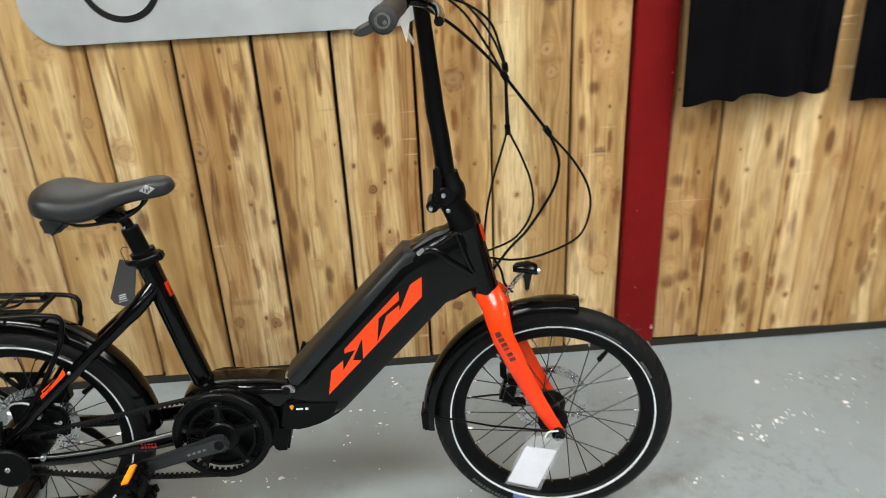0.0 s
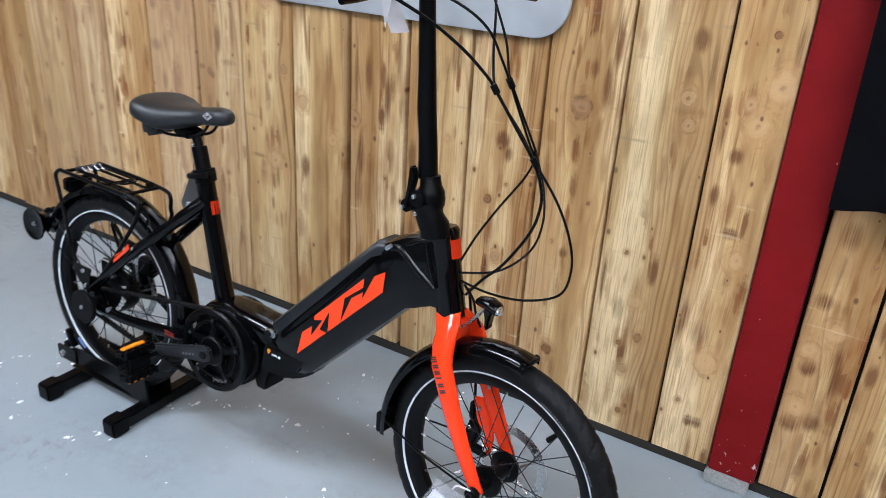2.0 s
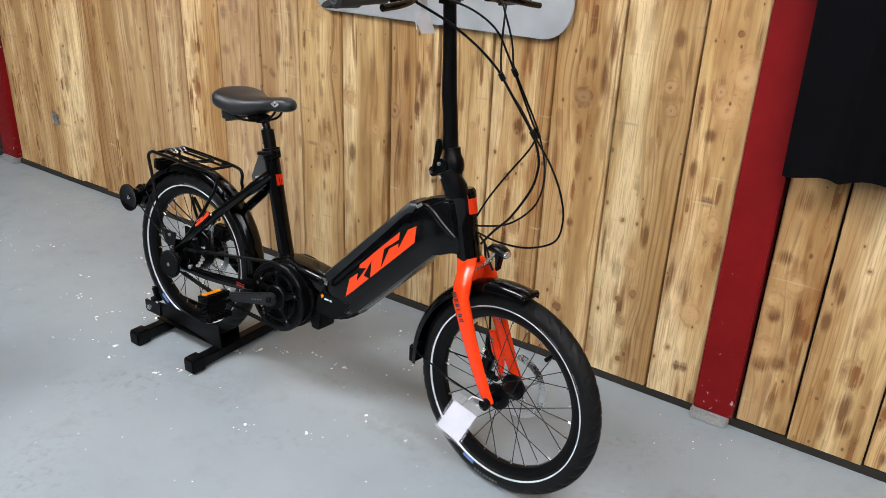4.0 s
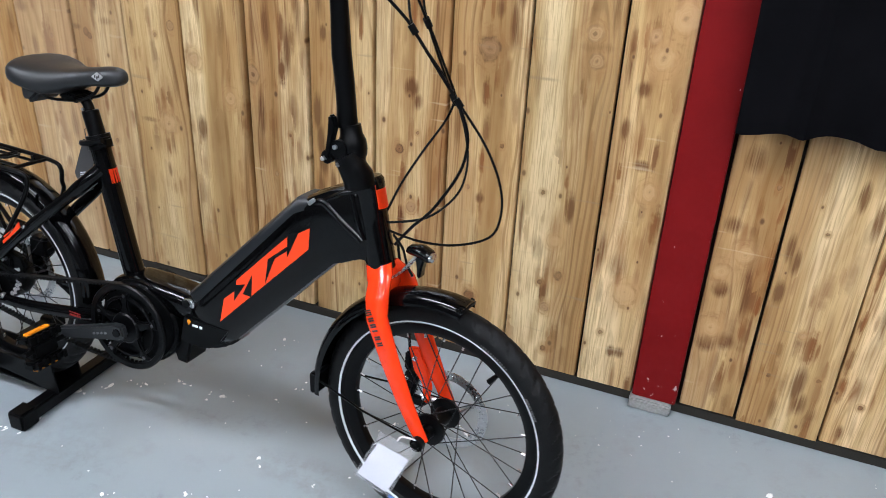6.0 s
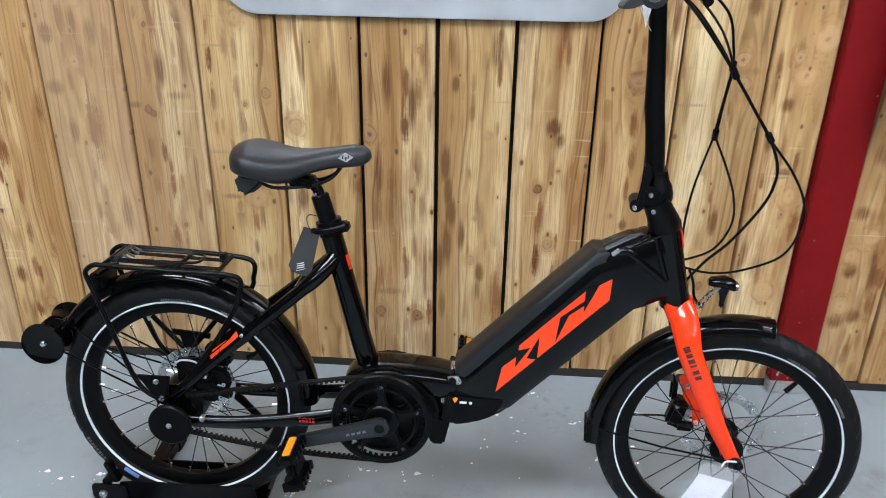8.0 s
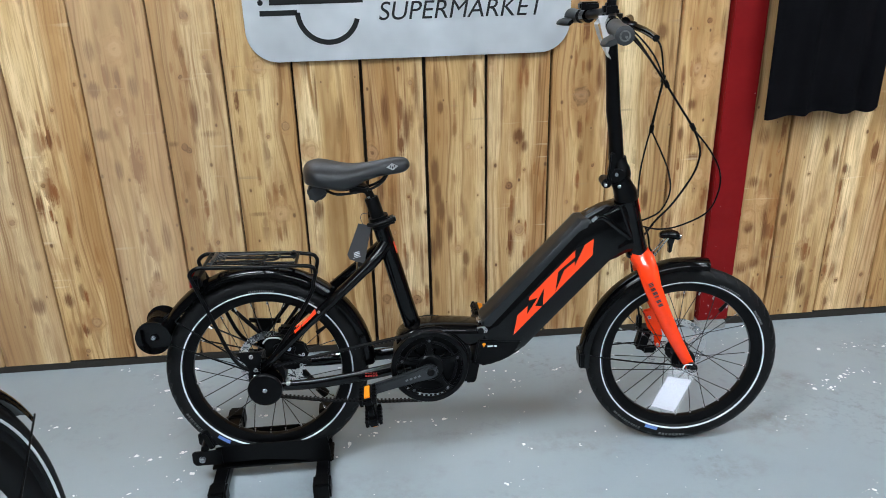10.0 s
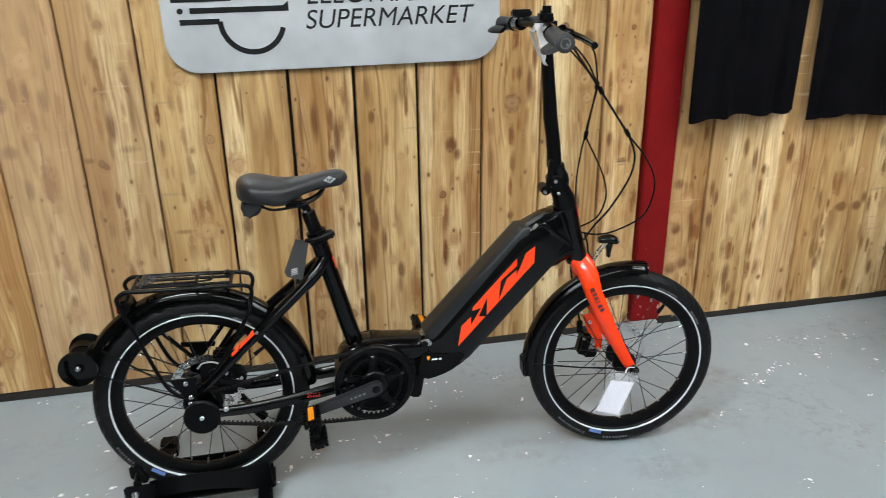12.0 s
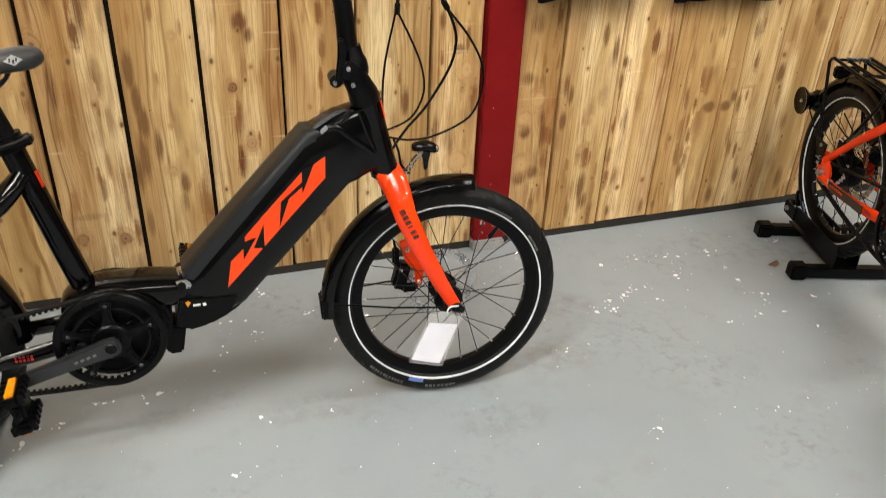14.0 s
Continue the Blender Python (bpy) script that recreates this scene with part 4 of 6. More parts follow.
    for p, q in (((-0.086, -0.026, 0.940), (-0.078, -0.022, 0.927)), ((-0.010, -0.007, 0.836), (-0.001, -0.004, 0.823)), ((-0.077, 0.010, 0.948), (-0.074, 0.020, 0.935)), ((-0.061, 0.110, 0.818), (-0.058, 0.124, 0.801))):
        tube(bm, [p, q], 0.0058, 10)
    pieces("cable_clip", bm, PLASTIC, root)

    # --- main frame ---
    bm = BM()
    N = (-0.724, 0.69)
    st = [((-0.492, 0.330), N, 0.044, 0.036), ((-0.477, 0.335), N, 0.055, 0.040), ((-0.4517, 0.3511), N, 0.060, 0.041), ((-0.2463, 0.5647), N, 0.065, 0.041), ((-0.219, 0.580), (-0.58, 0.81), 0.067, 0.040), ((-0.195, 0.592), (-0.33, 0.94), 0.067, 0.036), ((-0.170, 0.599), (-0.22, 0.97), 0.066, 0.030), ((-0.142, 0.597), (-0.22, 0.97), 0.066, 0.023)]
    skin(bm, [section(*s, 5, 28) for s in st])
    down = part("down_tube", bm, side_mat, root, "thick down tube holding the battery")
    bm = BM()
    up = lambda c, k: (c[0] + N[0] * k, c[1] + N[1] * k)
    skin(bm, [section(up((-0.482, 0.345), 0.033), N, 0.012, 0.030, 4, 28), section(up((-0.474, 0.353), 0.034), N, 0.022, 0.038, 6, 28), section(up((-0.37, 0.452), 0.036), N, 0.024, 0.0385, 6, 28), section(up((-0.236, 0.590), 0.035), N, 0.023, 0.0385, 6, 28), section(up((-0.224, 0.602), 0.029), N, 0.014, 0.034, 4, 28)])
    part("battery", bm, BATTERY, root, "matt dark grey battery on the down tube")
    bm = BM()
    outline = [(-0.438, 0.350), (-0.428, 0.401), (-0.401, 0.425), (-0.399, 0.446), (-0.346, 0.500), (-0.288, 0.558), (-0.267, 0.568), (-0.245, 0.582), (-0.247, 0.542)]
    cuts = ([(-0.4025, 0.436), (-0.405, 0.402), (-0.379, 0.443)], [(-0.385, 0.422), (-0.364, 0.466), (-0.366, 0.420)], [(-0.330, 0.504), (-0.314, 0.513), (-0.336, 0.455)], [(-0.331, 0.504), (-0.288, 0.540), (-0.288, 0.531), (-0.316, 0.509)], [(-0.289, 0.562), (-0.290, 0.517), (-0.266, 0.571)])
    for sgn in (-1, 1):
        prism(bm, outline, sgn * 0.0412, sgn * 0.0420)
    pieces("decal", bm, DECAL, down, "angular orange mark on the tube", smooth=False)
    bm = BM()
    for sgn in (-1, 1):
        for poly in cuts:
            prism(bm, poly, sgn * 0.0414, sgn * 0.0426)
    pieces("decal_cut", bm, GLOSS, down, "black notch in the orange mark", smooth=False)
    bm = BM()
    for sgn in (-1, 1):
        tube(bm, curve([(-0.240, sgn * 0.030, 0.626), (-0.221, sgn * 0.0320, 0.630), (-0.188, sgn * 0.0300, 0.603), (-0.153, sgn * 0.024, 0.574)]), 0.0075, 12)
        tube(bm, [(-0.222, sgn * 0.030, 0.634), (-0.190, sgn * 0.026, 0.653), (-0.165, sgn * 0.021, 0.660)], 0.0055, 12)
        tube(bm, [(-0.176, sgn * 0.022, 0.655), (-0.163, sgn * 0.025, 0.612), (-0.150, sgn * 0.023, 0.576)], 0.0060, 12)
    tube(bm, curve([(-0.252, 0, 0.616), (-0.232, 0, 0.629), (-0.20, 0, 0.640), (-0.165, 0, 0.647)]), [0.0185] * 19, 16)
    part("gusset", bm, side_mat, down)
    # added bright slips that imitate highlights on the gloss black battery end
    bm = BM()
    for sgn in (-1, 1):
        prism(bm, [(-0.252, 0.628), (-0.240, 0.638), (-0.236, 0.632), (-0.248, 0.622)], sgn * 0.036, sgn * 0.0415, 0.001)
    pieces("glint_plate", bm, STEEL, down)

    # lower hinge cover and block
    bm = BM()
    prism(bm, [(-0.526, 0.341), (-0.422, 0.336), (-0.414, 0.336), (-0.436, 0.304), (-0.468, 0.288), (-0.515, 0.277), (-0.537, 0.282)], -0.043, 0.043, 0.006)
    prism(bm, [(-0.520, 0.330), (-0.392, 0.332), (-0.407, 0.308), (-0.436, 0.285), (-0.477, 0.267), (-0.520, 0.260), (-0.535, 0.270)], -0.026, 0.026, 0.010, 3)
    cover = part("hinge_cover", bm, SATIN, root, "black cover over the folding joint")
    bm = BM()
    prism(bm, [(-0.516, 0.332), (-0.512, 0.323), (-0.506, 0.332), (-0.511, 0.336)], -0.0442, -0.0434)
    part("warning_mark", bm, AMBER, cover, "amber warning triangle", smooth=False)
    bm = BM()
    for x0, x1, z0, z1 in ((-0.503, -0.490, 0.323, 0.327), (-0.486, -0.480, 0.322, 0.327)):
        prism(bm, [(x0, z0), (x1, z0), (x1, z1), (x0, z1)], -0.0442, -0.0434)
    pieces("warning_print", bm, STRIPE, cover, smooth=False)
    bm = BM()
    prism(bm, [(-0.550, 0.285), (-0.520, 0.275), (-0.531, 0.222), (-0.556, 0.222), (-0.566, 0.250)], -0.030, 0.030, 0.004)
    part("motor_foot", bm, PLASTIC, root)
    bm = BM()
    prism(bm, [(-0.535, 0.372), (-0.500, 0.372), (-0.492, 0.350), (-0.500, 0.335), (-0.545, 0.338)], -0.036, 0.036, 0.005)
    tube(bm, [(-0.518, -0.044, 0.366), (-0.518, 0.044, 0.366)], 0.008, 14)
    fold = part("folding_joint", bm, SATIN, root, "cast folding joint with bright latch")
    bm = BM()
    prism(bm, [(-0.528, 0.374), (-0.508, 0.376), (-0.500, 0.366), (-0.504, 0.358), (-0.518, 0.362)], -0.0405, -0.034, 0.0015)
    box(bm, (-0.515, 0.0, 0.377), (0.016, 0.03, 0.008), 0.002)
    part("latch", bm, STEEL, fold, "bright metal latch")

    # motor and its cover
    bm = BM()
    ring = [(-0.640 + 0.092 * math.cos(a) * (1.08 if math.cos(a) > 0 else 1.0), 0.295 + 0.090 * math.sin(a)) for a in [2 * math.pi * k / 36 for k in range(36)]]
    prism(bm, ring, -0.046, 0.046, 0.010, 3)
    motor = part("motor", bm, PLASTIC, root, "black mid motor housing")
    bm = BM()
    for a0, a1, r, cx, cz in ((200, 330, 0.046, -0.640, 0.352), (20, 120, 0.050, -0.690, 0.262), (70, 190, 0.040, -0.590, 0.258), (250, 350, 0.030, -0.660, 0.335)):
        tube(bm, [(cx + r * math.cos(radians(a0 + (a1 - a0) * k / 12)), -0.0475, cz + r * math.sin(radians(a0 + (a1 - a0) * k / 12))) for k in range(13)], 0.003, 8)
    pieces("rib", bm, GLOSS, motor, "raised rib on the motor face")
    bm = BM()
    hump = [(-0.722, 0.342, 0.010, 0.020), (-0.712, 0.346, 0.022, 0.033), (-0.69, 0.351, 0.029, 0.040), (-0.655, 0.356, 0.032, 0.042), (-0.60, 0.355, 0.032, 0.042), (-0.555, 0.351, 0.032, 0.041), (-0.525, 0.350, 0.028, 0.039), (-0.507, 0.352, 0.021, 0.034), (-0.499, 0.350, 0.010, 0.022)]
    skin(bm, [section((q[0], q[1]), (0, 1), q[2], q[3], 3.2, 28) for q in curve(hump, 4)])
    part("motor_cover", bm, side_mat, motor, "glossy black motor cover")

    # seat tube, clamp, post
    bm = BM()
    tube(bm, [(-0.676, 0, 0.362), (-0.694, 0, 0.43), (-0.744, 0, 0.632)], [0.021, 0.0205, 0.0195], 20)
    st_ob = part("seat_tube", bm, side_mat, root)
    bm = BM()
    rings = []
    for z in (0.566, 0.580, 0.594):
        cx = -0.744 + (0.632 - z) * 0.2475
        rings.append([(cx + 0.0203 * math.cos(a), 0.0203 * math.sin(a), z) for a in [radians(-33 + 76 * k / 8) for k in range(9)]])
    skin(bm, rings, False, False)
    bmesh.ops.solidify(bm, geom=bm.faces[:], thickness=0.0006)
    part("decal", bm, DECAL, st_ob, "small orange decal")
    bm = BM()
    tube(bm, [(-0.742, 0, 0.630), (-0.749, 0, 0.656)], 0.0232, 20)
    box(bm, (-0.722, -0.012, 0.648), (0.028, 0.022, 0.018), 0.004, pose(0, 0, 0, 0, -14, 0))
    tube(bm, curve([(-0.772, -0.018, 0.640), (-0.76, -0.028, 0.642), (-0.735, -0.030, 0.648), (-0.712, -0.026, 0.655)]), 0.0055, 10)
    part("seat_clamp", bm, SATIN, root, "black seat clamp with lever")
    bm = BM()
    tube(bm, [(-0.745, 0, 0.640), (-0.7625, 0, 0.700), (-0.7630, 0, 0.702)], [0.0162, 0.0162, 0.0145], 18)
    tube(bm, curve([(-0.7615, 0, 0.696), (-0.767, 0, 0.712), (-0.776, 0, 0.722), (-0.794, 0, 0.728)]), 0.0098, 14)
    box(bm, (-0.792, 0, 0.727), (0.044, 0.050, 0.016), 0.004, pose(0, 0, 0, 0, 8, 0))
    post_ob = part("seat_post", bm, SATIN, root)
    bm = BM()
    disc(bm, (-0.790, 0.722), 0.005, -0.016, -0.008, 12)
    disc(bm, (-0.768, 0.705), 0.0030, -0.0155, -0.010, 10)
    pieces("bolt", bm, STEEL, post_ob)

    # saddle
    prof = [(-0.912, 0.012, 0.754, 0.774), (-0.909, 0.036, 0.746, 0.783), (-0.900, 0.060, 0.741, 0.790), (-0.880, 0.078, 0.737, 0.793), (-0.855, 0.080, 0.732, 0.789), (-0.828, 0.070, 0.724, 0.783), (-0.800, 0.054, 0.729, 0.781), (-0.770, 0.038, 0.742, 0.783), (-0.740, 0.030, 0.750, 0.787), (-0.710, 0.027, 0.753, 0.792), (-0.688, 0.023, 0.756, 0.792), (-0.675, 0.014, 0.763, 0.787), (-0.670, 0.005, 0.770, 0.778)]
    fine = [tuple(p) for p in curve(prof, 4)]
    rings = []
    for x, hw, lo, hi in fine:
        ring, mid_z = [], (lo + hi) / 2
        for k in range(24):
            a = 2 * math.pi * k / 24
            y = hw * math.copysign(abs(math.cos(a)) ** 0.75, math.cos(a))
            q = math.sin(a)
            z = hi - 0.004 * (y / max(hw, 0.01)) ** 2 - (1 - q ** 0.6) * (hi - mid_z) * 0.9 if q > 0 else mid_z + (hi - mid_z) * 0.1 - (mid_z - lo) * (-q) ** 0.55
            ring.append((x, y, z))
        rings.append(ring)
    bm = BM()
    skin(bm, rings)
    saddle = part("saddle", bm, SEAT, root, "padded dark grey vinyl saddle")
    bm = BM()
    for sgn in (-1, 1):
        tube(bm, curve([(-0.865, sgn * 0.030, 0.732), (-0.838, sgn * 0.024, 0.718), (-0.79, sgn * 0.020, 0.720), (-0.757, sgn * 0.017, 0.727), (-0.734, sgn * 0.014, 0.740), (-0.722, sgn * 0.012, 0.757)]), 0.0032, 8)
    pieces("rail", bm, SATIN, saddle, "black saddle rails")
    bm = BM()
    prism(bm, [(-0.889, 0.750), (-0.906, 0.738), (-0.905, 0.716), (-0.898, 0.701), (-0.880, 0.703), (-0.858, 0.720), (-0.850, 0.742)], -0.033, 0.033, 0.009, 3)
    part("bumper", bm, GREYRUB, saddle, "grey rubber carrying bumper")
    bm = BM()
    for sgn in (-1, 1):
        prism(bm, [(-0.724, 0.775), (-0.711, 0.784), (-0.697, 0.777), (-0.709, 0.768)], sgn * 0.0255, sgn * 0.0280)
    pieces("emblem", bm, TIN, saddle, "pale diamond mark", smooth=False)
    bm = BM()
    for sgn in (-1, 1):
        for x, z, w in ((-0.7155, 0.7765, 0.0022), (-0.7105, 0.7745, 0.0030), (-0.7060, 0.7775, 0.0022)):
            prism(bm, [(x - w / 2, z - 0.003), (x + w / 2, z - 0.003), (x + w / 2 + 0.001, z + 0.003), (x - w / 2 + 0.001, z + 0.003)], sgn * 0.0276, sgn * 0.0284)
    pieces("emblem_cut", bm, SEAT, saddle, "dark cut in the diamond mark", smooth=False)

    # stays
    for sgn in (-1, 1):
        bm = BM()
        tube(bm, curve([(-0.736, sgn * 0.010, 0.590), (-0.775, sgn * 0.034, 0.549), (-0.90, sgn * 0.056, 0.444), (-1.040, sgn * 0.066, 0.318)]), [0.0150] * 7 + [0.0125] * 6 + [0.0105] * 6, 14)
        stay = part("seat_stay", bm, side_mat, root)
        bm = BM()
        for poly in ([(-0.907, 0.462), (-0.904, 0.451), (-0.940, 0.419), (-0.938, 0.428), (-0.922, 0.443)], [(-0.940, 0.426), (-0.943, 0.416), (-0.957, 0.404), (-0.958, 0.411)], [(-0.925, 0.4435), (-0.943, 0.4275), (-0.953, 0.4190), (-0.954, 0.4215)]):
            prism(bm, poly, sgn * 0.069, sgn * 0.0715)
        pieces("decal", bm, DECAL if frame_mat == GLOSS else DARKPRINT, stay, "orange decal on the stay" if frame_mat == GLOSS else "dark decal on the stay", smooth=False)
        bm = BM()
        pts = curve([(-0.690, sgn * 0.040, 0.290), (-0.80, sgn * 0.052, 0.277), (-0.93, sgn * 0.062, 0.268), (-1.050, sgn * 0.066, 0.272)])
        rings = []
        for i, p in enumerate(pts):
            k = i / (len(pts) - 1)
            hh = 0.0165 - 0.005 * k
            rings.append([(p.x, p.y + 0.009 * math.cos(2 * math.pi * j / 14), p.z + hh * math.sin(2 * math.pi * j / 14)) for j in range(14)])
        skin(bm, rings)
        part("chain_stay", bm, side_mat, root)
        bm = BM()
        prism(bm, [(-1.068, 0.340), (-1.030, 0.345), (-1.000, 0.300), (-0.990, 0.262), (-1.055, 0.255), (-1.070, 0.290)], sgn * 0.060, sgn * 0.068, 0.002)
        part("dropout", bm, side_mat, root)
    bm = BM()
    tube(bm, [(-0.80, -0.04, 0.535), (-0.80, 0.04, 0.535)], 0.008, 12)
    part("stay_bridge", bm, side_mat, root)
    bm = BM()
    for i in range(5):
        x = -0.800 + i * 0.0062
        box(bm, (x, -0.0625, 0.285 - i * 0.0002), (0.0040, 0.0012, 0.0026))
        box(bm, (x, -0.0622, 0.278), (0.0044, 0.0012, 0.0044))
    pieces("letter_mark", bm, REDPRINT, root, "small dull red lettering on the stay", smooth=False)

    # drive: chainring, cranks, chain, rear cover
    BBc = (-0.646, 0.292)
    bm = BM()
    lathe(bm, [(0.080, -0.066), (0.081, -0.0685), (0.091, -0.069), (0.0935, -0.066), (0.0935, -0.062), (0.080, -0.061)], BBc, 96)
    lathe(bm, [(0.060, -0.0655), (0.061, -0.0675), (0.065, -0.0675), (0.066, -0.0655), (0.066, -0.062), (0.060, -0.062)], BBc, 72)
    for i in range(44):
        a = 2 * math.pi * i / 44
        box(bm, (BBc[0] + 0.0805 * math.cos(a), -0.060, BBc[1] + 0.0805 * math.sin(a)), (0.008, 0.0040, 0.0062), 0, pose(0, 0, 0, 0, -math.degrees(a), 0))
    for i in range(5):
        a = radians(90 + 72 * i)
        ca, sa = math.cos(a), math.sin(a)
        pl = [(0.022, -0.015), (0.050, -0.007), (0.070, -0.008), (0.081, -0.014), (0.081, 0.014), (0.070, 0.008), (0.050, 0.007), (0.022, 0.015)]
        prism(bm, [(BBc[0] + r * ca - t * sa, BBc[1] + r * sa + t * ca) for r, t in pl], -0.070, -0.060, 0.003)
    disc(bm, BBc, 0.033, -0.074, -0.058, 28, 0.003)
    ringob = part("chainring", bm, SATIN, root, "black belt ring with five arms")
    bm = BM()
    for i in range(5):
        a = radians(90 + 72 * i)
        disc(bm, (BBc[0] + 0.070 * math.cos(a), BBc[1] + 0.070 * math.sin(a)), 0.0034, -0.0725, -0.069, 12)
    pieces("ring_bolt", bm, DARKSTEEL, ringob)
    for sgn, px, pz in ((-1, -0.797, 0.252), (1, -0.505, 0.318)) if dressed else ((-1, -0.478, 0.326), (1, -0.812, 0.252)):
        bm = BM()
        dx, dz = px - BBc[0], pz - BBc[1]
        L = math.hypot(dx, dz)
        ux, uz = dx / L, dz / L
        poly = []
        for r, t in ((-0.016, 0.012), (0.0, 0.0185), (0.03, 0.016), (0.10, 0.0135), (L, 0.0125), (L + 0.010, 0.007)):
            poly.append((BBc[0] + ux * r - uz * t, BBc[1] + uz * r + ux * t))
        for r, t in ((L + 0.010, -0.007), (L, -0.0125), (0.10, -0.0135), (0.03, -0.016), (0.0, -0.0185), (-0.016, -0.012)):
            poly.append((BBc[0] + ux * r - uz * t, BBc[1] + uz * r + ux * t))
        prism(bm, poly, sgn * 0.080, sgn * 0.096, 0.004)
        arm = part("crank_arm", bm, CRANK, root, "dark grey crank arm")
        bm = BM()
        disc(bm, BBc, 0.0095, min(sgn * 0.092, sgn * 0.0985), max(sgn * 0.092, sgn * 0.0985), 18)
        part("crank_bolt", bm, SATIN, arm)
        if sgn < 0 and dressed:
            bm = BM()
            for i in range(4):
                box(bm, (-0.704 + i * 0.010, -0.0964, 0.2760 + i * 0.0028), (0.0062, 0.0012, 0.0042), 0, pose(0, 0, 0, 0, -28, 0))
            pieces("letter_mark", bm, GREYPRINT, arm, "faint grey lettering on the crank", smooth=False)
        pedal(root, (px + (0.006 if sgn < 0 else 0.0), pz - (0.008 if sgn < 0 else 0.0)), sgn * 0.145, 79 if sgn < 0 else -70)
    bm = BM()
    RS = (RC[0], RC[1] - 0.004)
    rb, rs = 0.0905, 0.036
    links = []
    for k in range(40):
        t = k / 40
        links.append((BBc[0] + (RS[0] - BBc[0]) * t - 0.012 * (1 - t), BBc[1] + rb + (RS[1] + rs - BBc[1] - rb) * t))
    for k in range(14):
        a = radians(92 + 176 * k / 13)
        links.append((RS[0] + rs * math.cos(a), RS[1] + rs * math.sin(a)))
    for k in range(40):
        t = k / 40
        sag = -0.010 * math.sin(math.pi * t)
        links.append((RS[0] + (BBc[0] - RS[0]) * t - 0.012 * t, RS[1] - rs + (BBc[1] - rb - RS[1] + rs) * t + sag))
    cx, cz = (BBc[0] + RS[0]) / 2, (BBc[1] + RS[1]) / 2
    for k in range(len(links) - 1):
        (x0, z0), (x1, z1) = links[k], links[k + 1]
        L, ang = math.hypot(x1 - x0, z1 - z0), math.degrees(math.atan2(z1 - z0, x1 - x0))
        box(bm, ((x0 + x1) / 2, -0.060, (z0 + z1) / 2), (L * 1.03, 0.011, 0.0032), 0, pose(0, 0, 0, 0, -ang, 0))
        nx, nz = -(z1 - z0) / L, (x1 - x0) / L
        if (cx - x0) * nx + (cz - z0) * nz < 0:
            nx, nz = -nx, -nz
        box(bm, ((x0 + x1) / 2 + nx * 0.003, -0.060, (z0 + z1) / 2 + nz * 0.003), (L * 0.5, 0.011, 0.0042), 0, pose(0, 0, 0, 0, -ang, 0))
    part("drive_belt", bm, RUBBER, root, "black toothed drive belt", smooth=False)
    bm = BM()
    lathe(bm, [(0.015, -0.064), (0.035, -0.063), (0.037, -0.060), (0.035, -0.057), (0.015, -0.056)], RS, 40)
    part("rear_sprocket", bm, STEEL, root)
    bm = BM()
    disc(bm, (-1.034, 0.280), 0.040, -0.104, -0.092, 40, 0.003)
    disc(bm, (-1.034, 0.283), 0.014, -0.094, -0.066, 20)
    if frame_mat == GLOSS:
        cap = part("hub_cover", bm, PLASTIC, root, "round black hub cover")
        bm = BM()
        disc(bm, (-1.034, 0.280), 0.005, -0.107, -0.103, 12)
        part("bolt", bm, STEEL, cap)
    else:
        bm.free()
        bm = BM()
        disc(bm, (-1.034, 0.283), 0.011, -0.082, -0.066, 16)
        part("axle_nut", bm, STEEL, root, "bright axle nut")
        bm = BM()
        prism(bm, [(-0.985, 0.282), (-0.800, 0.294), (-0.800, 0.270), (-0.975, 0.262)], -0.0735, -0.0715)
        part("inset", bm, DARKPRINT, root, "black inset on the chain stay", smooth=False)
        bm = BM()
        for k in range(6):
            box(bm, (-0.965 + k * 0.012, -0.0738, 0.2745 + k * 0.0006), (0.008, 0.0012, 0.006))
        pieces("letter_mark", bm, DECAL, root, "small orange letter bar", smooth=False)
    # hub gear and rear brake inside the wheel
    bm = BM()
    lathe(bm, [(0.012, -0.052), (0.028, -0.050), (0.044, -0.040), (0.047, -0.02), (0.047, 0.015), (0.040, 0.03), (0.012, 0.034)], RC, 36, False)
    part("gear_hub", bm, SATIN, root, "black gear hub")
    bm = BM()
    box(bm, (-0.985, 0.046, 0.355), (0.05, 0.03, 0.045), 0.006)
    box(bm, (-0.96, -0.058, 0.335), (0.07, 0.014, 0.016), 0.004, pose(0, 0, 0, 0, 20, 0))
    pieces("brake_caliper", bm, PLASTIC, root, "rear brake and gear linkage")

    bm = BM()
    prism(bm, [(-1.097, 0.367), (-1.036, 0.366), (-1.042, 0.330), (-1.046, 0.302), (-1.062, 0.300), (-1.070, 0.324), (-1.086, 0.348)], -0.076, -0.072, 0.001)
    part("rack_plate", bm, SATIN, root)
    bm = BM()
    for bx, bz, r, w0 in ((-1.062, 0.355, 0.0050, -0.080), (-1.054, 0.320, 0.0055, -0.080), (-1.057, 0.305, 0.0048, -0.080), (-0.984, 0.278, 0.0055, -0.074), (-0.975, 0.362, 0.004, -0.066), (-0.899, 0.452, 0.0035, -0.069)):
        disc(bm, (bx, bz), r, w0, w0 + 0.012, 12)
    pieces("bolt", bm, STEEL, root)
    # gear linkage, chain guide and the far carrier foot
    bm = BM()
    prism(bm, [(-1.034, 0.388), (-0.985, 0.392), (-0.962, 0.376), (-0.938, 0.368), (-0.930, 0.345), (-0.942, 0.318), (-0.962, 0.300), (-0.992, 0.304), (-1.002, 0.330), (-1.032, 0.334)], -0.050, -0.037, 0.004)
    box(bm, (-0.972, -0.052, 0.352), (0.020, 0.008, 0.026), 0.003)
    disc(bm, (-1.000, 0.360), 0.013, -0.056, -0.049, 20)
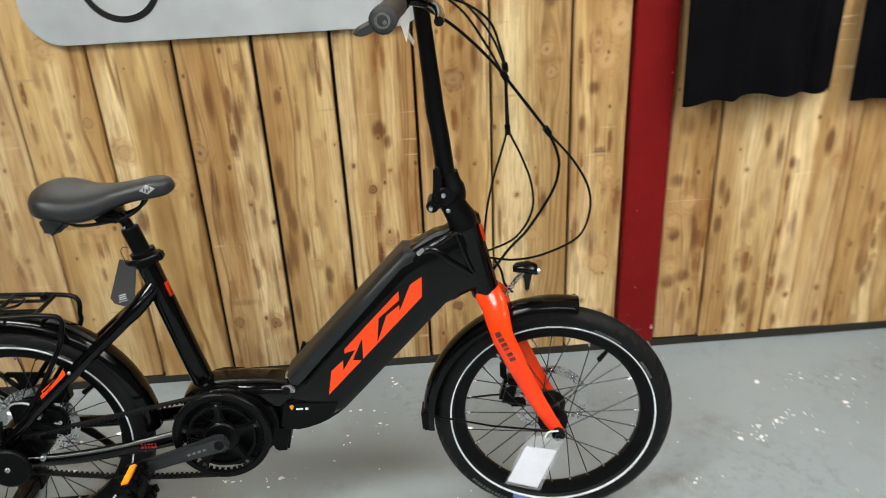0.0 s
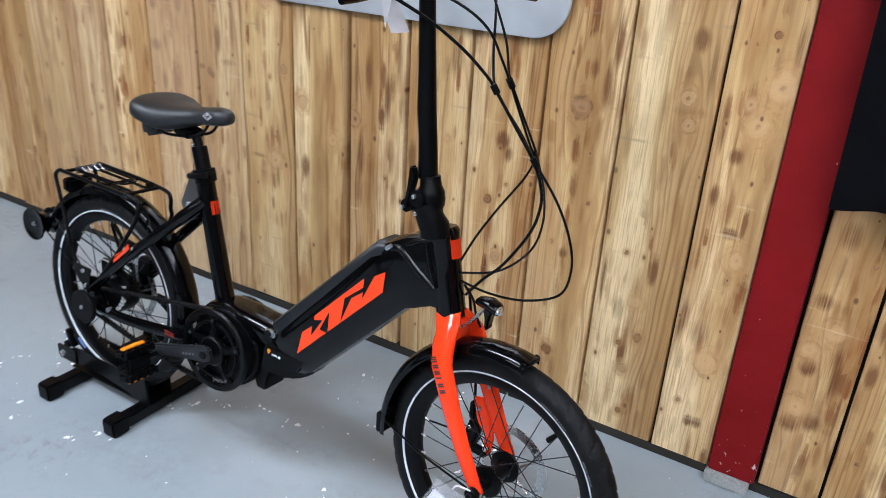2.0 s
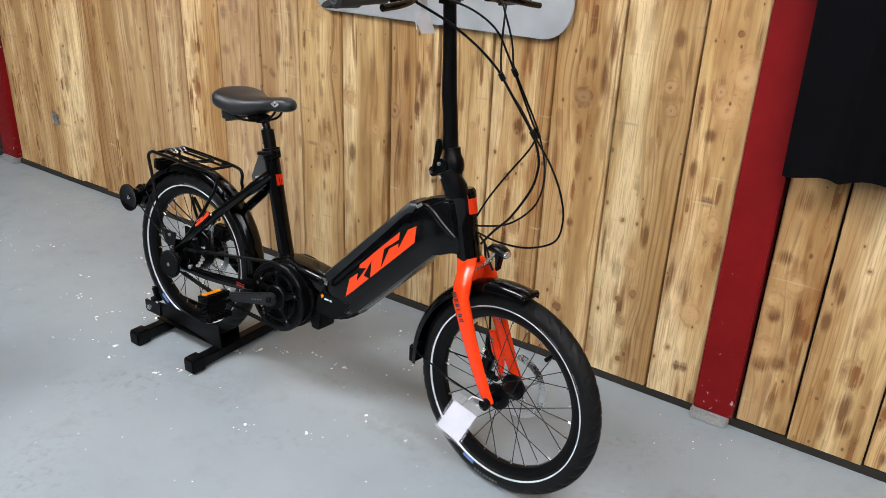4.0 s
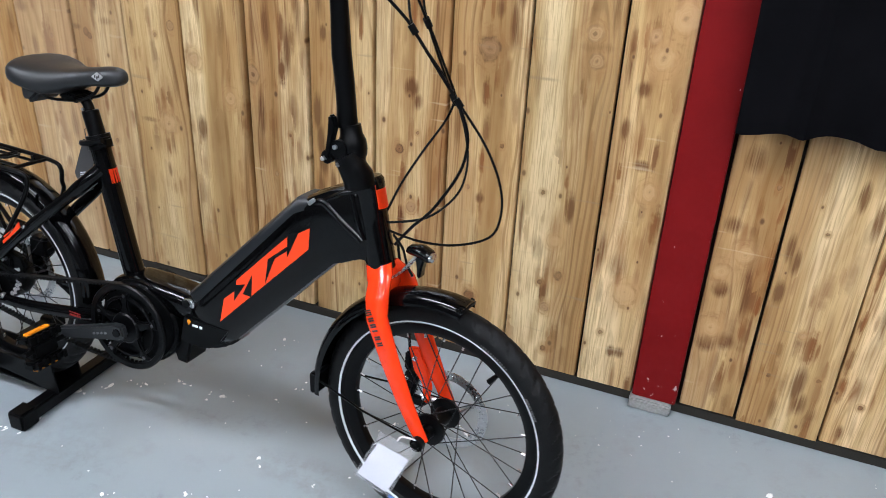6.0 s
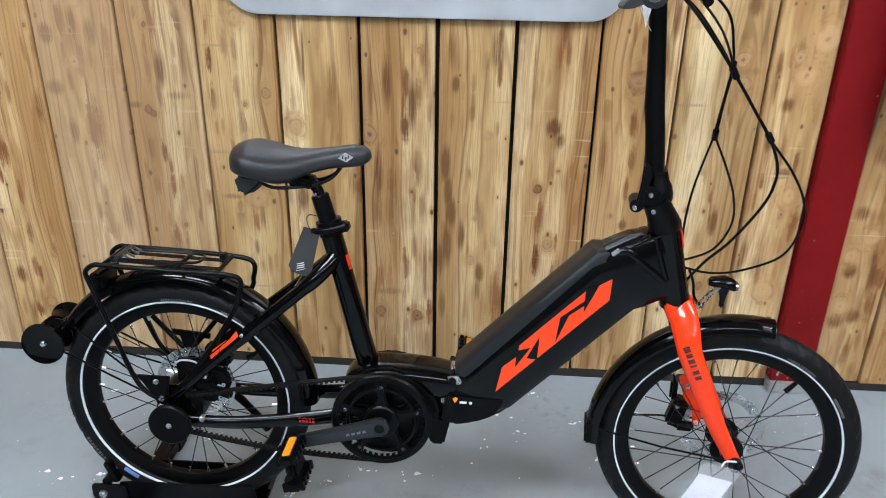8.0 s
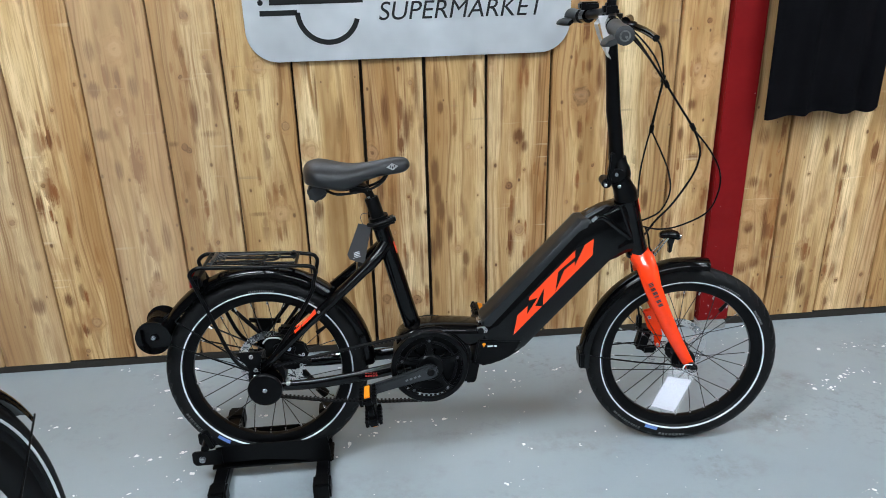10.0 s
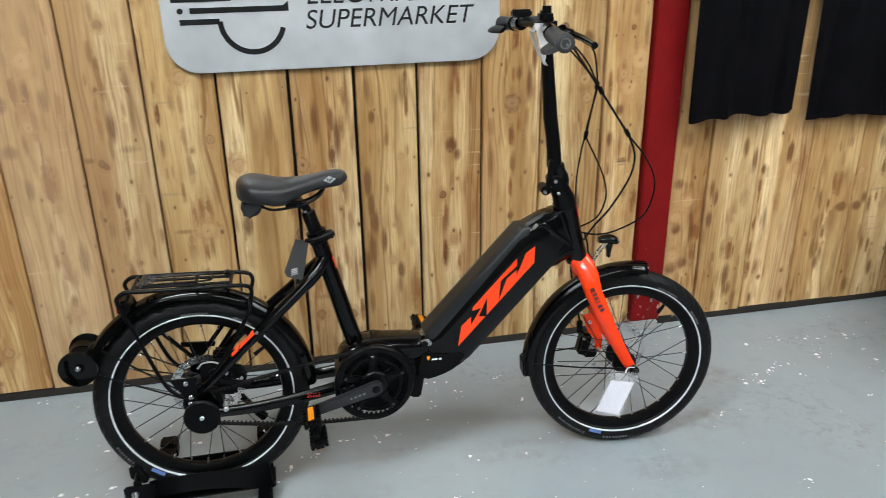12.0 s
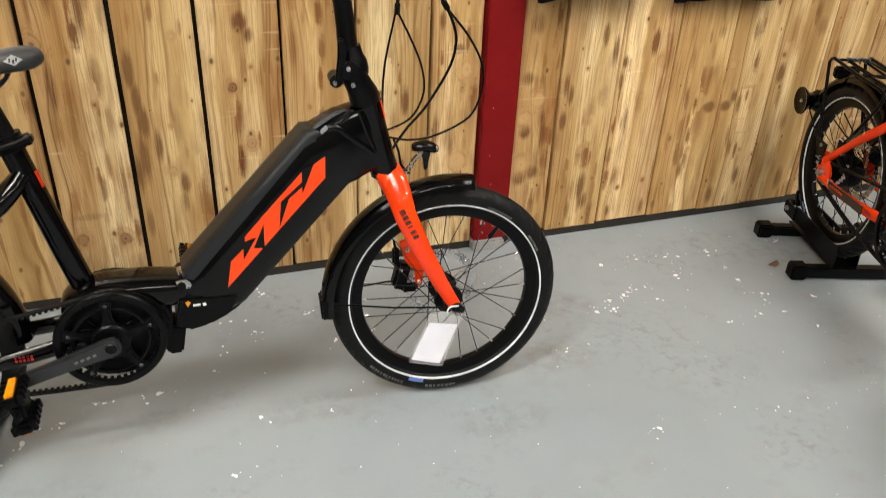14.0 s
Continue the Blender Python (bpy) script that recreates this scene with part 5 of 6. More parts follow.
    pieces("gear_mech", bm, PLASTIC, root, "black gear mechanism beside the hub")
    bm = BM()
    tube(bm, curve([(-1.036, -0.052, 0.376), (-1.024, -0.053, 0.388), (-1.004, -0.053, 0.389), (-0.990, -0.052, 0.383)]), 0.0020, 8)
    part("gear_arm", bm, TIN, root, "bright bent gear arm")
    bm = BM()
    for k in range(6):
        t = k / 5
        x, z = -0.953 + 0.006 * math.sin(3.0 * t) - 0.020 * t * t, 0.338 - 0.058 * t
        lathe(bm, [(0.0024, -0.0555), (0.0048, -0.0555), (0.0048, -0.0530), (0.0024, -0.0530)], (x, z), 12)
        lathe(bm, [(0.0018, -0.0555), (0.0036, -0.0555), (0.0036, -0.0530), (0.0018, -0.0530)], (x + 0.009, z + 0.004), 12)
    pieces("chain_guide", bm, TIN, root, "small bright pierced steel link")
    bm = BM()
    prism(bm, [(-1.080, 0.401), (-1.002, 0.394), (-1.004, 0.383), (-1.024, 0.384), (-1.044, 0.352), (-1.054, 0.352), (-1.064, 0.388), (-1.080, 0.390)], 0.050, 0.056, 0.001)
    tube(bm, [(-1.117, 0.053, 0.428), (-1.049, 0.053, 0.350)], 0.0052, 10)
    tube(bm, [(-0.978, 0.053, 0.437), (-1.049, 0.053, 0.350)], 0.0052, 10)
    pieces("far_foot", bm, SATIN, root, "black carrier foot")

    # --- rack ---
    bm = BM()
    for sgn in (-1, 1):
        loop = [(-1.058, sgn * 0.071, 0.314), (-1.090, sgn * 0.068, 0.332), (-1.113, sgn * 0.062, 0.364), (-1.138, sgn * 0.058, 0.431), (-1.165, sgn * 0.054, 0.506), (-1.178, sgn * 0.052, 0.540), (-1.181, sgn * 0.052, 0.557), (-1.165, sgn * 0.052, 0.570), (-1.14, sgn * 0.052, 0.570), (-1.02, sgn * 0.052, 0.565), (-0.925, sgn * 0.046, 0.560), (-0.902, sgn * 0.043, 0.548), (-0.906, sgn * 0.046, 0.520), (-0.914, sgn * 0.054, 0.494), (-0.965, sgn * 0.062, 0.412), (-1.034, sgn * 0.069, 0.322)]
        tube(bm, curve(loop, 5), 0.0047, 10)
    rack = part("rear_rack", bm, SATIN, root, "black tubular rear carrier")
    bm = BM()
    for x, z in ((-1.150, 0.570), (-1.02, 0.565), (-0.945, 0.561)):
        tube(bm, [(x, -0.05, z), (x, 0.05, z)], 0.0042, 8)
    tube(bm, [(-1.150, -0.022, 0.570), (-0.945, -0.022, 0.561)], 0.0035, 8)
    tube(bm, [(-1.150, 0.022, 0.570), (-0.945, 0.022, 0.561)], 0.0035, 8)
    pieces("cross_bar", bm, SATIN, rack)
    # sprung clip lying on the carrier
    bm = BM()
    tube(bm, curve([(-1.135, -0.026, 0.574), (-1.060, -0.026, 0.573), (-0.995, -0.022, 0.571), (-0.984, 0.0, 0.571), (-0.995, 0.022, 0.571), (-1.060, 0.026, 0.573), (-1.135, 0.026, 0.574)], 4), 0.0026, 8)
    clip = part("spring_clip", bm, SATIN, rack, "thin sprung wire clip")
    bm = BM()
    for y in (-0.024, -0.008, 0.010, 0.026):
        tube(bm, [(-1.146 + 0.3 * abs(y), y, 0.566), (-1.122, y * 0.9, 0.580), (-1.108, y * 0.9, 0.572)], 0.0024, 6)
    tube(bm, [(-1.132, -0.032, 0.578), (-1.132, 0.032, 0.578)], 0.0045, 10)
    part("spring", bm, DARKSTEEL, clip, "dull steel spring")
    bm = BM()
    prism(bm, [(-0.962, 0.572), (-0.950, 0.576), (-0.944, 0.558), (-0.958, 0.556)], 0.020, 0.036, 0.002)
    part("tab", bm, SATIN, rack)
    bm = BM()
    box(bm, (-1.175, 0.0, 0.528), (0.022, 0.07, 0.034), 0.006)
    tl = part("tail_light", bm, PLASTIC, root, "red tail light under the carrier")
    bm = BM()
    box(bm, (-1.187, 0.0, 0.528), (0.006, 0.062, 0.028), 0.003)
    part("lens", bm, REDLENS, tl, "red lens")
    # carrying rollers
    bm = BM()
    tube(bm, [(-1.285, -0.052, 0.405), (-1.285, 0.052, 0.405)], 0.005, 10)
    prism(bm, [(-1.29, 0.40), (-1.20, 0.46), (-1.19, 0.475), (-1.21, 0.478), (-1.295, 0.415)], -0.012, 0.012, 0.003)
    axle = part("roller_axle", bm, SATIN, root)
    for sgn in (-1, 1):
        bm = BM()
        y = sgn * 0.029
        lathe(bm, [(0.006, y + 0.022 * sgn), (0.018, y + 0.020 * sgn), (0.040, y + 0.026 * sgn), (0.041, y + 0.022 * sgn), (0.026, y + 0.006 * sgn), (0.024, y - 0.008 * sgn), (0.033, y - 0.022 * sgn), (0.032, y - 0.026 * sgn), (0.006, y - 0.024 * sgn)], (-1.282, 0.408), 36)
        part("roller", bm, GLOSS, axle, "black flared trolley wheel")
        bm = BM()
        disc(bm, (-1.282, 0.408), 0.005, min(y + sgn * 0.018, y + sgn * 0.026), max(y + sgn * 0.018, y + sgn * 0.026), 10)
        pieces("bolt", bm, STEEL, axle)
    # kickstand folded behind the wheel
    bm = BM()
    tube(bm, curve([(-0.985, 0.075, 0.262), (-0.96, 0.095, 0.22), (-0.925, 0.11, 0.165)]), [0.009] * 7 + [0.008] * 6, 10)
    tube(bm, [(-0.93, 0.11, 0.170), (-0.913, 0.112, 0.148)], 0.012, 10)
    part("kickstand", bm, SATIN, root)

    if dressed:
        # grey card tag on the seat clamp
        bm = BM()
        prism(bm, [(-0.796, 0.638), (-0.766, 0.631), (-0.788, 0.537), (-0.822, 0.551), (-0.827, 0.563)], 0.0085, 0.0100, 0)
        tube(bm, curve([(-0.783, 0.009, 0.628), (-0.790, 0.009, 0.650), (-0.784, 0.006, 0.662), (-0.766, 0.002, 0.660)]), 0.0008, 6)
        tag = part("hang_tag", bm, TAGGREY, root, "grey card hang tag on a string", smooth=False)
        bm = BM()
        for x, z, w, h in ((-0.8085, 0.5815, 0.014, 0.0016), (-0.8085, 0.5775, 0.014, 0.0016), (-0.8085, 0.5735, 0.014, 0.0016), (-0.8085, 0.5690, 0.018, 0.0008)):
            box(bm, (x + 0.004, 0.0080, z - 0.014), (w, 0.0008, h), 0, pose(0, 0, 0, 0, -14, 0))
        pieces("print", bm, STRIPE, tag, smooth=False)
        # clear bag with a paper on the front axle
        bag = [(-0.062, 0.262), (0.008, 0.246), (-0.040, 0.130), (-0.110, 0.154)]
        bm = BM()
        prism(bm, bag, -0.0985, -0.0975)
        b_ob = part("plastic_bag", bm, CLEAR, root, "clear plastic bag holding a white paper", smooth=False)
        b_ob.visible_shadow = False
        bm = BM()
        prism(bm, [(-0.066, 0.236), (-0.006, 0.221), (-0.045, 0.137), (-0.104, 0.158)], -0.0966, -0.0958)
        part("paper", bm, PINKISH, b_ob, "folded white paper", smooth=False)
        bm = BM()
        tube(bm, curve([(-0.030, -0.097, 0.252), (-0.022, -0.094, 0.262), (0.0, -0.084, 0.256)]), 0.0016, 6)
        pieces("wire_tie", bm, WHITE, b_ob)
    return root


bike = folding_bike(pose(0.5, 1.415, 0, -5.5, 0, 0), GLOSS, "black folding electric bike with orange fork, in a floor stand")


# ---- floor stand for a wheel ----
def bike_stand(m, label, trough=-0.058):
    """Two rubber-footed cross bars and a trough of two plates. Origin between the bars on the floor; x along the wheel."""
    root = holder("bike_stand", m, label, "bike stand", "bike stands")
    for sx in (-0.124, 0.124):
        bm = BM()
        box(bm, (sx, 0, 0.022), (0.034, 0.345, 0.032), 0.004)
        bar = part("cross_bar", bm, SATIN, root, "square black cross bar")
        for sy in (-1, 1):
            bm = BM()
            box(bm, (sx, sy * 0.158, 0.0225), (0.043, 0.046, 0.045), 0.005)
            part("rubber_foot", bm, PLASTIC, bar, "black rubber end cap")
    for sy in (-1, 1):
        bm = BM()
        prism(bm, [(-0.135, 0.052), (-0.135, 0.100), (-0.105, 0.105), (0.105, 0.105), (0.140, 0.112), (0.146, 0.034), (0.12, 0.036), (0.06, 0.048), (-0.02, 0.057), (-0.10, 0.055)], trough + sy * 0.034 - 0.002, trough + sy * 0.034 + 0.002, 0.001)
        part("side_plate", bm, SATIN, root, "black steel trough plate")
    bm = BM()
    prism(bm, [(-0.185, 0.056), (-0.192, 0.064), (-0.192, 0.092), (-0.185, 0.098), (-0.120, 0.098), (-0.120, 0.056)], trough - 0.041, trough - 0.037, 0.001)
    prism(bm, [(-0.185, 0.056), (-0.192, 0.064), (-0.192, 0.092), (-0.185, 0.098), (-0.120, 0.098), (-0.120, 0.056)], trough + 0.037, trough + 0.041, 0.001)
    pieces("end_bracket", bm, SATIN, root)
    bm = BM()
    box(bm, (0.0, trough, 0.0385), (0.30, 0.07, 0.005), 0.001)
    part("base_plate", bm, SATIN, root)
    bm = BM()
    tube(bm, [(-0.160, trough - 0.036, 0.10), (-0.160, trough + 0.038, 0.10)], 0.010, 12)
    box(bm, (-0.150, trough, 0.12), (0.016, 0.066, 0.05), 0.003, pose(0, 0, 0, 0, -18, 0))
    part("wheel_rest", bm, SATIN, root)
    bm = BM()
    disc(bm, (-0.168, 0.076), 0.008, trough - 0.048, trough - 0.040, 14)
    part("bolt", bm, STEEL, root)
    return root


bike_stand(pose(-0.546, 1.468, 0), "black steel bike stand under a rear wheel", -0.043)


# ---- sign ----
def letters(name, text, x0, x1, z0, cap, y, parent, lean=0.2):
    """A word cut flat in the wall's plane, from x0 to x1 on the base line z0."""
    cu = bpy.data.curves.new(name, "FONT")
    cu.body, cu.size = text, 1.0
    tmp = bpy.data.objects.new(name, cu)
    scene.collection.objects.link(tmp)
    bpy.context.view_layer.update()
    me = bpy.data.meshes.new_from_object(tmp.evaluated_get(bpy.context.evaluated_depsgraph_get()))
    bpy.data.objects.remove(tmp)
    co = np.zeros(len(me.vertices) * 3)
    me.vertices.foreach_get("co", co)
    co = co.reshape(-1, 3)
    top = co[:, 1].max()
    px, pz = co[:, 0] + co[:, 1] * lean, co[:, 1]
    sx = (x1 - x0) / (px.max() - px.min())
    out = np.stack([x0 + (px - px.min()) * sx, np.full(len(px), y), z0 + pz * cap / top], axis=1)
    me.vertices.foreach_set("co", out.ravel())
    me.materials.append(INK)
    ob = new(name, me)
    ob.parent = parent
    return ob


def rounded(x0, x1, z0, z1, r, k=10):
    out = []
    for cx, cz, a0 in ((x1 - r, z0 + r, -90), (x1 - r, z1 - r, 0), (x0 + r, z1 - r, 90), (x0 + r, z0 + r, 180)):
        for i in range(k + 1):
            a = radians(a0 + 90 * i / k)
            out.append((cx + r * math.cos(a), cz + r * math.sin(a)))
    return out


def shop_sign():
    root = holder("shop_sign", pose(0, 0, 0), "brushed aluminium sign with black lettering and rounded corners", "sign")
    bm = BM()
    prism(bm, rounded(-0.578, 0.320, 0.931, 1.50, 0.085), 1.984, 1.990, 0.0015)
    plate = part("plate", bm, BRUSHED, root)
    bm = BM()
    for x in (-0.45, 0.2):
        for z in (1.0, 1.42):
            disc(bm, (x, z), 0.008, 1.989, 2.003, 12)
    pieces("spacer", bm, STEEL, root)
    y = 1.9825
    letters("lettering", "SUPERMARKET", -0.214, 0.246, 1.035, 0.048, y, root)
    letters("lettering", "ELECTRIC BIKE", -0.206, 0.250, 1.098, 0.048, y, root)
    bars = ([(-0.534, 1.055), (-0.434, 1.055), (-0.434, 1.069), (-0.534, 1.069)], [(-0.506, 1.083), (-0.256, 1.083), (-0.256, 1.108), (-0.270, 1.097), (-0.506, 1.097)], [(-0.55, 1.112), (-0.40, 1.112), (-0.40, 1.126), (-0.55, 1.126)])
    for poly in bars:
        bm = BM()
        prism(bm, poly, y - 0.0005, y + 0.0014)
        part("bar", bm, INK, root, "black bar of the emblem", smooth=False)
    bm = BM()
    disc(bm, (-0.530, 1.090), 0.0075, y - 0.0005, y + 0.0014, 16, 0.0003)
    part("dot", bm, INK, root, smooth=False)
    bm = BM()
    outer = [(-0.352 + 0.088 * math.cos(radians(a)), 1.062 + 0.088 * math.sin(radians(a))) for a in range(180, 346, 5)]
    inner = [(-0.352 + 0.074 * math.cos(radians(a)), 1.062 + 0.074 * math.sin(radians(a))) for a in range(345, 179, -5)]
    for i in range(len(outer) - 1):
        prism(bm, [outer[i], outer[i + 1], inner[-2 - i], inner[-1 - i]], y - 0.0005, y + 0.0014)
    bmesh.ops.remove_doubles(bm, verts=bm.verts[:], dist=0.0001)
    part("arc", bm, INK, root, "black half ring of the emblem", smooth=False)
    return root


shop_sign()


# ---- shirts on the wall ----
def shirt(x0, x1, hem, seed, label, off=(0.080, 0.036)):
    root_bm, rnd_s = BM(), random.Random(seed)
    ph = [rnd_s.uniform(0, 6.28) for _ in range(5)]
    w = x1 - x0
    rings = []
    rows = 26
    for r in range(rows + 1):
        t = r / rows
        z0 = hem + 0.66 * t
        grow = 1.0 + 0.035 * t
        if t > 0.8:
            grow *= 1 - 0.75 * ((t - 0.8) / 0.2) ** 2
        depth = 0.008 * (1 - 0.3 * t)
        n, ring = 60, []
        for k in range(n):
            s = k / n
            u = 1 - abs(2 * s - 1)
            front = s < 0.5
            fold = 0.0100 * (1 - 0.4 * t) * (math.sin(u * 19 + ph[0] + t * 1.2) + 0.7 * math.sin(u * 33 + ph[1] - t * 2))
            fold *= min(1, 6 * u, 6 * (1 - u))
            x = x0 + w * (0.5 + (u - 0.5) * grow) + 0.006 * math.sin(u * 23 + ph[2]) * (1 - t)
            edge = math.sqrt(max(0.0, 1 - (2 * u - 1) ** 6))
            y = WALL_Y - (off[0] + (off[1] - off[0]) * u) - (depth * edge + fold if front else -0.030 * edge)
            y = min(y, WALL_Y - 0.003)
            zz = z0 + (1 - t) ** 3 * (0.005 * math.sin(u * 3.14) + 0.004 * math.sin(u * 9 + ph[3]) + 0.0025 * math.sin(u * 21 + ph[4]) + (0.008 if not front else 0))
            ring.append((x, y, zz))
        rings.append(ring)
    skin(root_bm, rings, True, False)
    ob = part("t_shirt", root_bm, CLOTH)
    tagged(ob, label, "t-shirt", "shirts on the wall")
    for sgn in (-1, 1):
        bm = BM()
        cx = (x0 + x1) / 2
        tube(bm, curve([(cx + sgn * w * 0.30, WALL_Y - 0.045, hem + 0.57), (cx + sgn * w * 0.52, WALL_Y - 0.045, hem + 0.50), (cx + sgn * w * 0.66, WALL_Y - 0.040, hem + 0.40)]), [0.038] * 7 + [0.036] * 6, 16)
        part("sleeve", bm, CLOTH, ob)
    return ob


shirt(0.891, 1.270, 0.725, 3, "plain black cotton t-shirt hanging on the plank wall")
shirt(1.322, 1.702, 0.698, 8, "plain black cotton t-shirt hanging on the plank wall", (0.034, 0.050))


# ---- the other bikes ----
def at_rear(x, y, heading, lean):
    """The pose of a folding bike whose rear axle stands over (x, y)."""
    a = radians(heading)
    return pose(x + 1.03 * math.cos(a), y + 1.03 * math.sin(a), 0, 0, 0, heading) @ pose(0, 0, 0, lean, 0, 0)


folding_bike(at_rear(1.778, 1.645, -108, 1), ORANGE, "orange folding electric bike parked nose out from the wall", False)
bike_stand(pose(1.782, 1.648, 0, 0, 0, -108) @ pose(-0.02, 0.036, 0), "black steel bike stand under the orange bike", -0.036)


def city_bike(m):
    """A larger black bike; its front wheel stands on the origin."""
    root = holder("city_bike", m, "large black bike with a white line on its tyre", "bicycle", "display bikes")
    R = 0.37
    c = (0.0, R)
    wheel("front_wheel", root, c, R, 0.022, 32, marked=False)
    wheel("rear_wheel", root, (-1.10, R), R, 0.022, 32, marked=False)
    fender("front_fender", root, c, R + 0.010, 24, 178)
    fender("rear_fender", root, (-1.10, R), R + 0.010, 10, 170)
    bm = BM()
    for sgn in (-1, 1):
        tube(bm, [(0.345, sgn * 0.03, 0.53), (0.0, sgn * 0.062, 0.375)], 0.002, 6)
    pieces("fender_stay", bm, SATIN, root)
    bm = BM()
    lathe(bm, [(0.325, -0.011), (0.325, 0.011), (0.300, 0.012), (0.262, 0.008), (0.252, 0.0), (0.262, -0.008), (0.300, -0.012)], c, 96)
    part("deep_rim", bm, SATIN, root, "deep black wheel rim")
    for sgn in (-1, 1):
        bm = BM()
        tube(bm, curve([(-0.20, sgn * 0.030, 0.80), (-0.17, sgn * 0.052, 0.72), (-0.03, sgn * 0.060, 0.42), (0.0, sgn * 0.060, 0.355)]), 0.014, 12)
        part("fork_leg", bm, GLOSS, root)
    for nm, pts, r in (("head_tube", [(-0.19, 0, 0.78), (-0.245, 0, 0.96)], 0.024), ("down_tube", [(-0.215, 0, 0.82), (-0.65, 0, 0.32)], 0.032), ("top_tube", [(-0.235, 0, 0.92), (-0.80, 0, 0.60)], 0.020), ("seat_tube", [(-0.65, 0, 0.32), (-0.84, 0, 0.86)], 0.018), ("stem", [(-0.245, 0, 0.95), (-0.275, 0, 1.06)], 0.015), ("crown", [(-0.20, -0.045, 0.79), (-0.20, 0.045, 0.79)], 0.02)):
        bm = BM()
        tube(bm, pts, r, 16)
        part(nm, bm, GLOSS, root)
    for sgn in (-1, 1):
        bm = BM()
        tube(bm, [(-0.65, sgn * 0.035, 0.32), (-1.10, sgn * 0.065, R)], 0.012, 12)
        tube(bm, [(-0.78, sgn * 0.02, 0.66), (-1.10, sgn * 0.065, R)], 0.009, 12)
        part("rear_stay", bm, GLOSS, root)
    bm = BM()
    tube(bm, curve([(-0.44, -0.22, 1.08), (-0.32, -0.12, 1.07), (-0.275, 0, 1.06), (-0.32, 0.12, 1.07), (-0.44, 0.22, 1.08)]), 0.012, 12)
    part("handlebar", bm, SATIN, root)
    bm = BM()
    rings = [section((x, z), (0, 1), h, b, 2.4, 18) for x, z, h, b in ((-0.98, 0.90, 0.010, 0.06), (-0.95, 0.905, 0.022, 0.085), (-0.88, 0.90, 0.022, 0.07), (-0.78, 0.905, 0.016, 0.03), (-0.71, 0.905, 0.010, 0.018))]
    skin(bm, rings)
    part("saddle", bm, SEAT, root)
    return root


city_bike(pose(-0.832, 0.594, 0, 0, 0, 89) @ pose(0, 0, 0, -5.7, 0, 0))


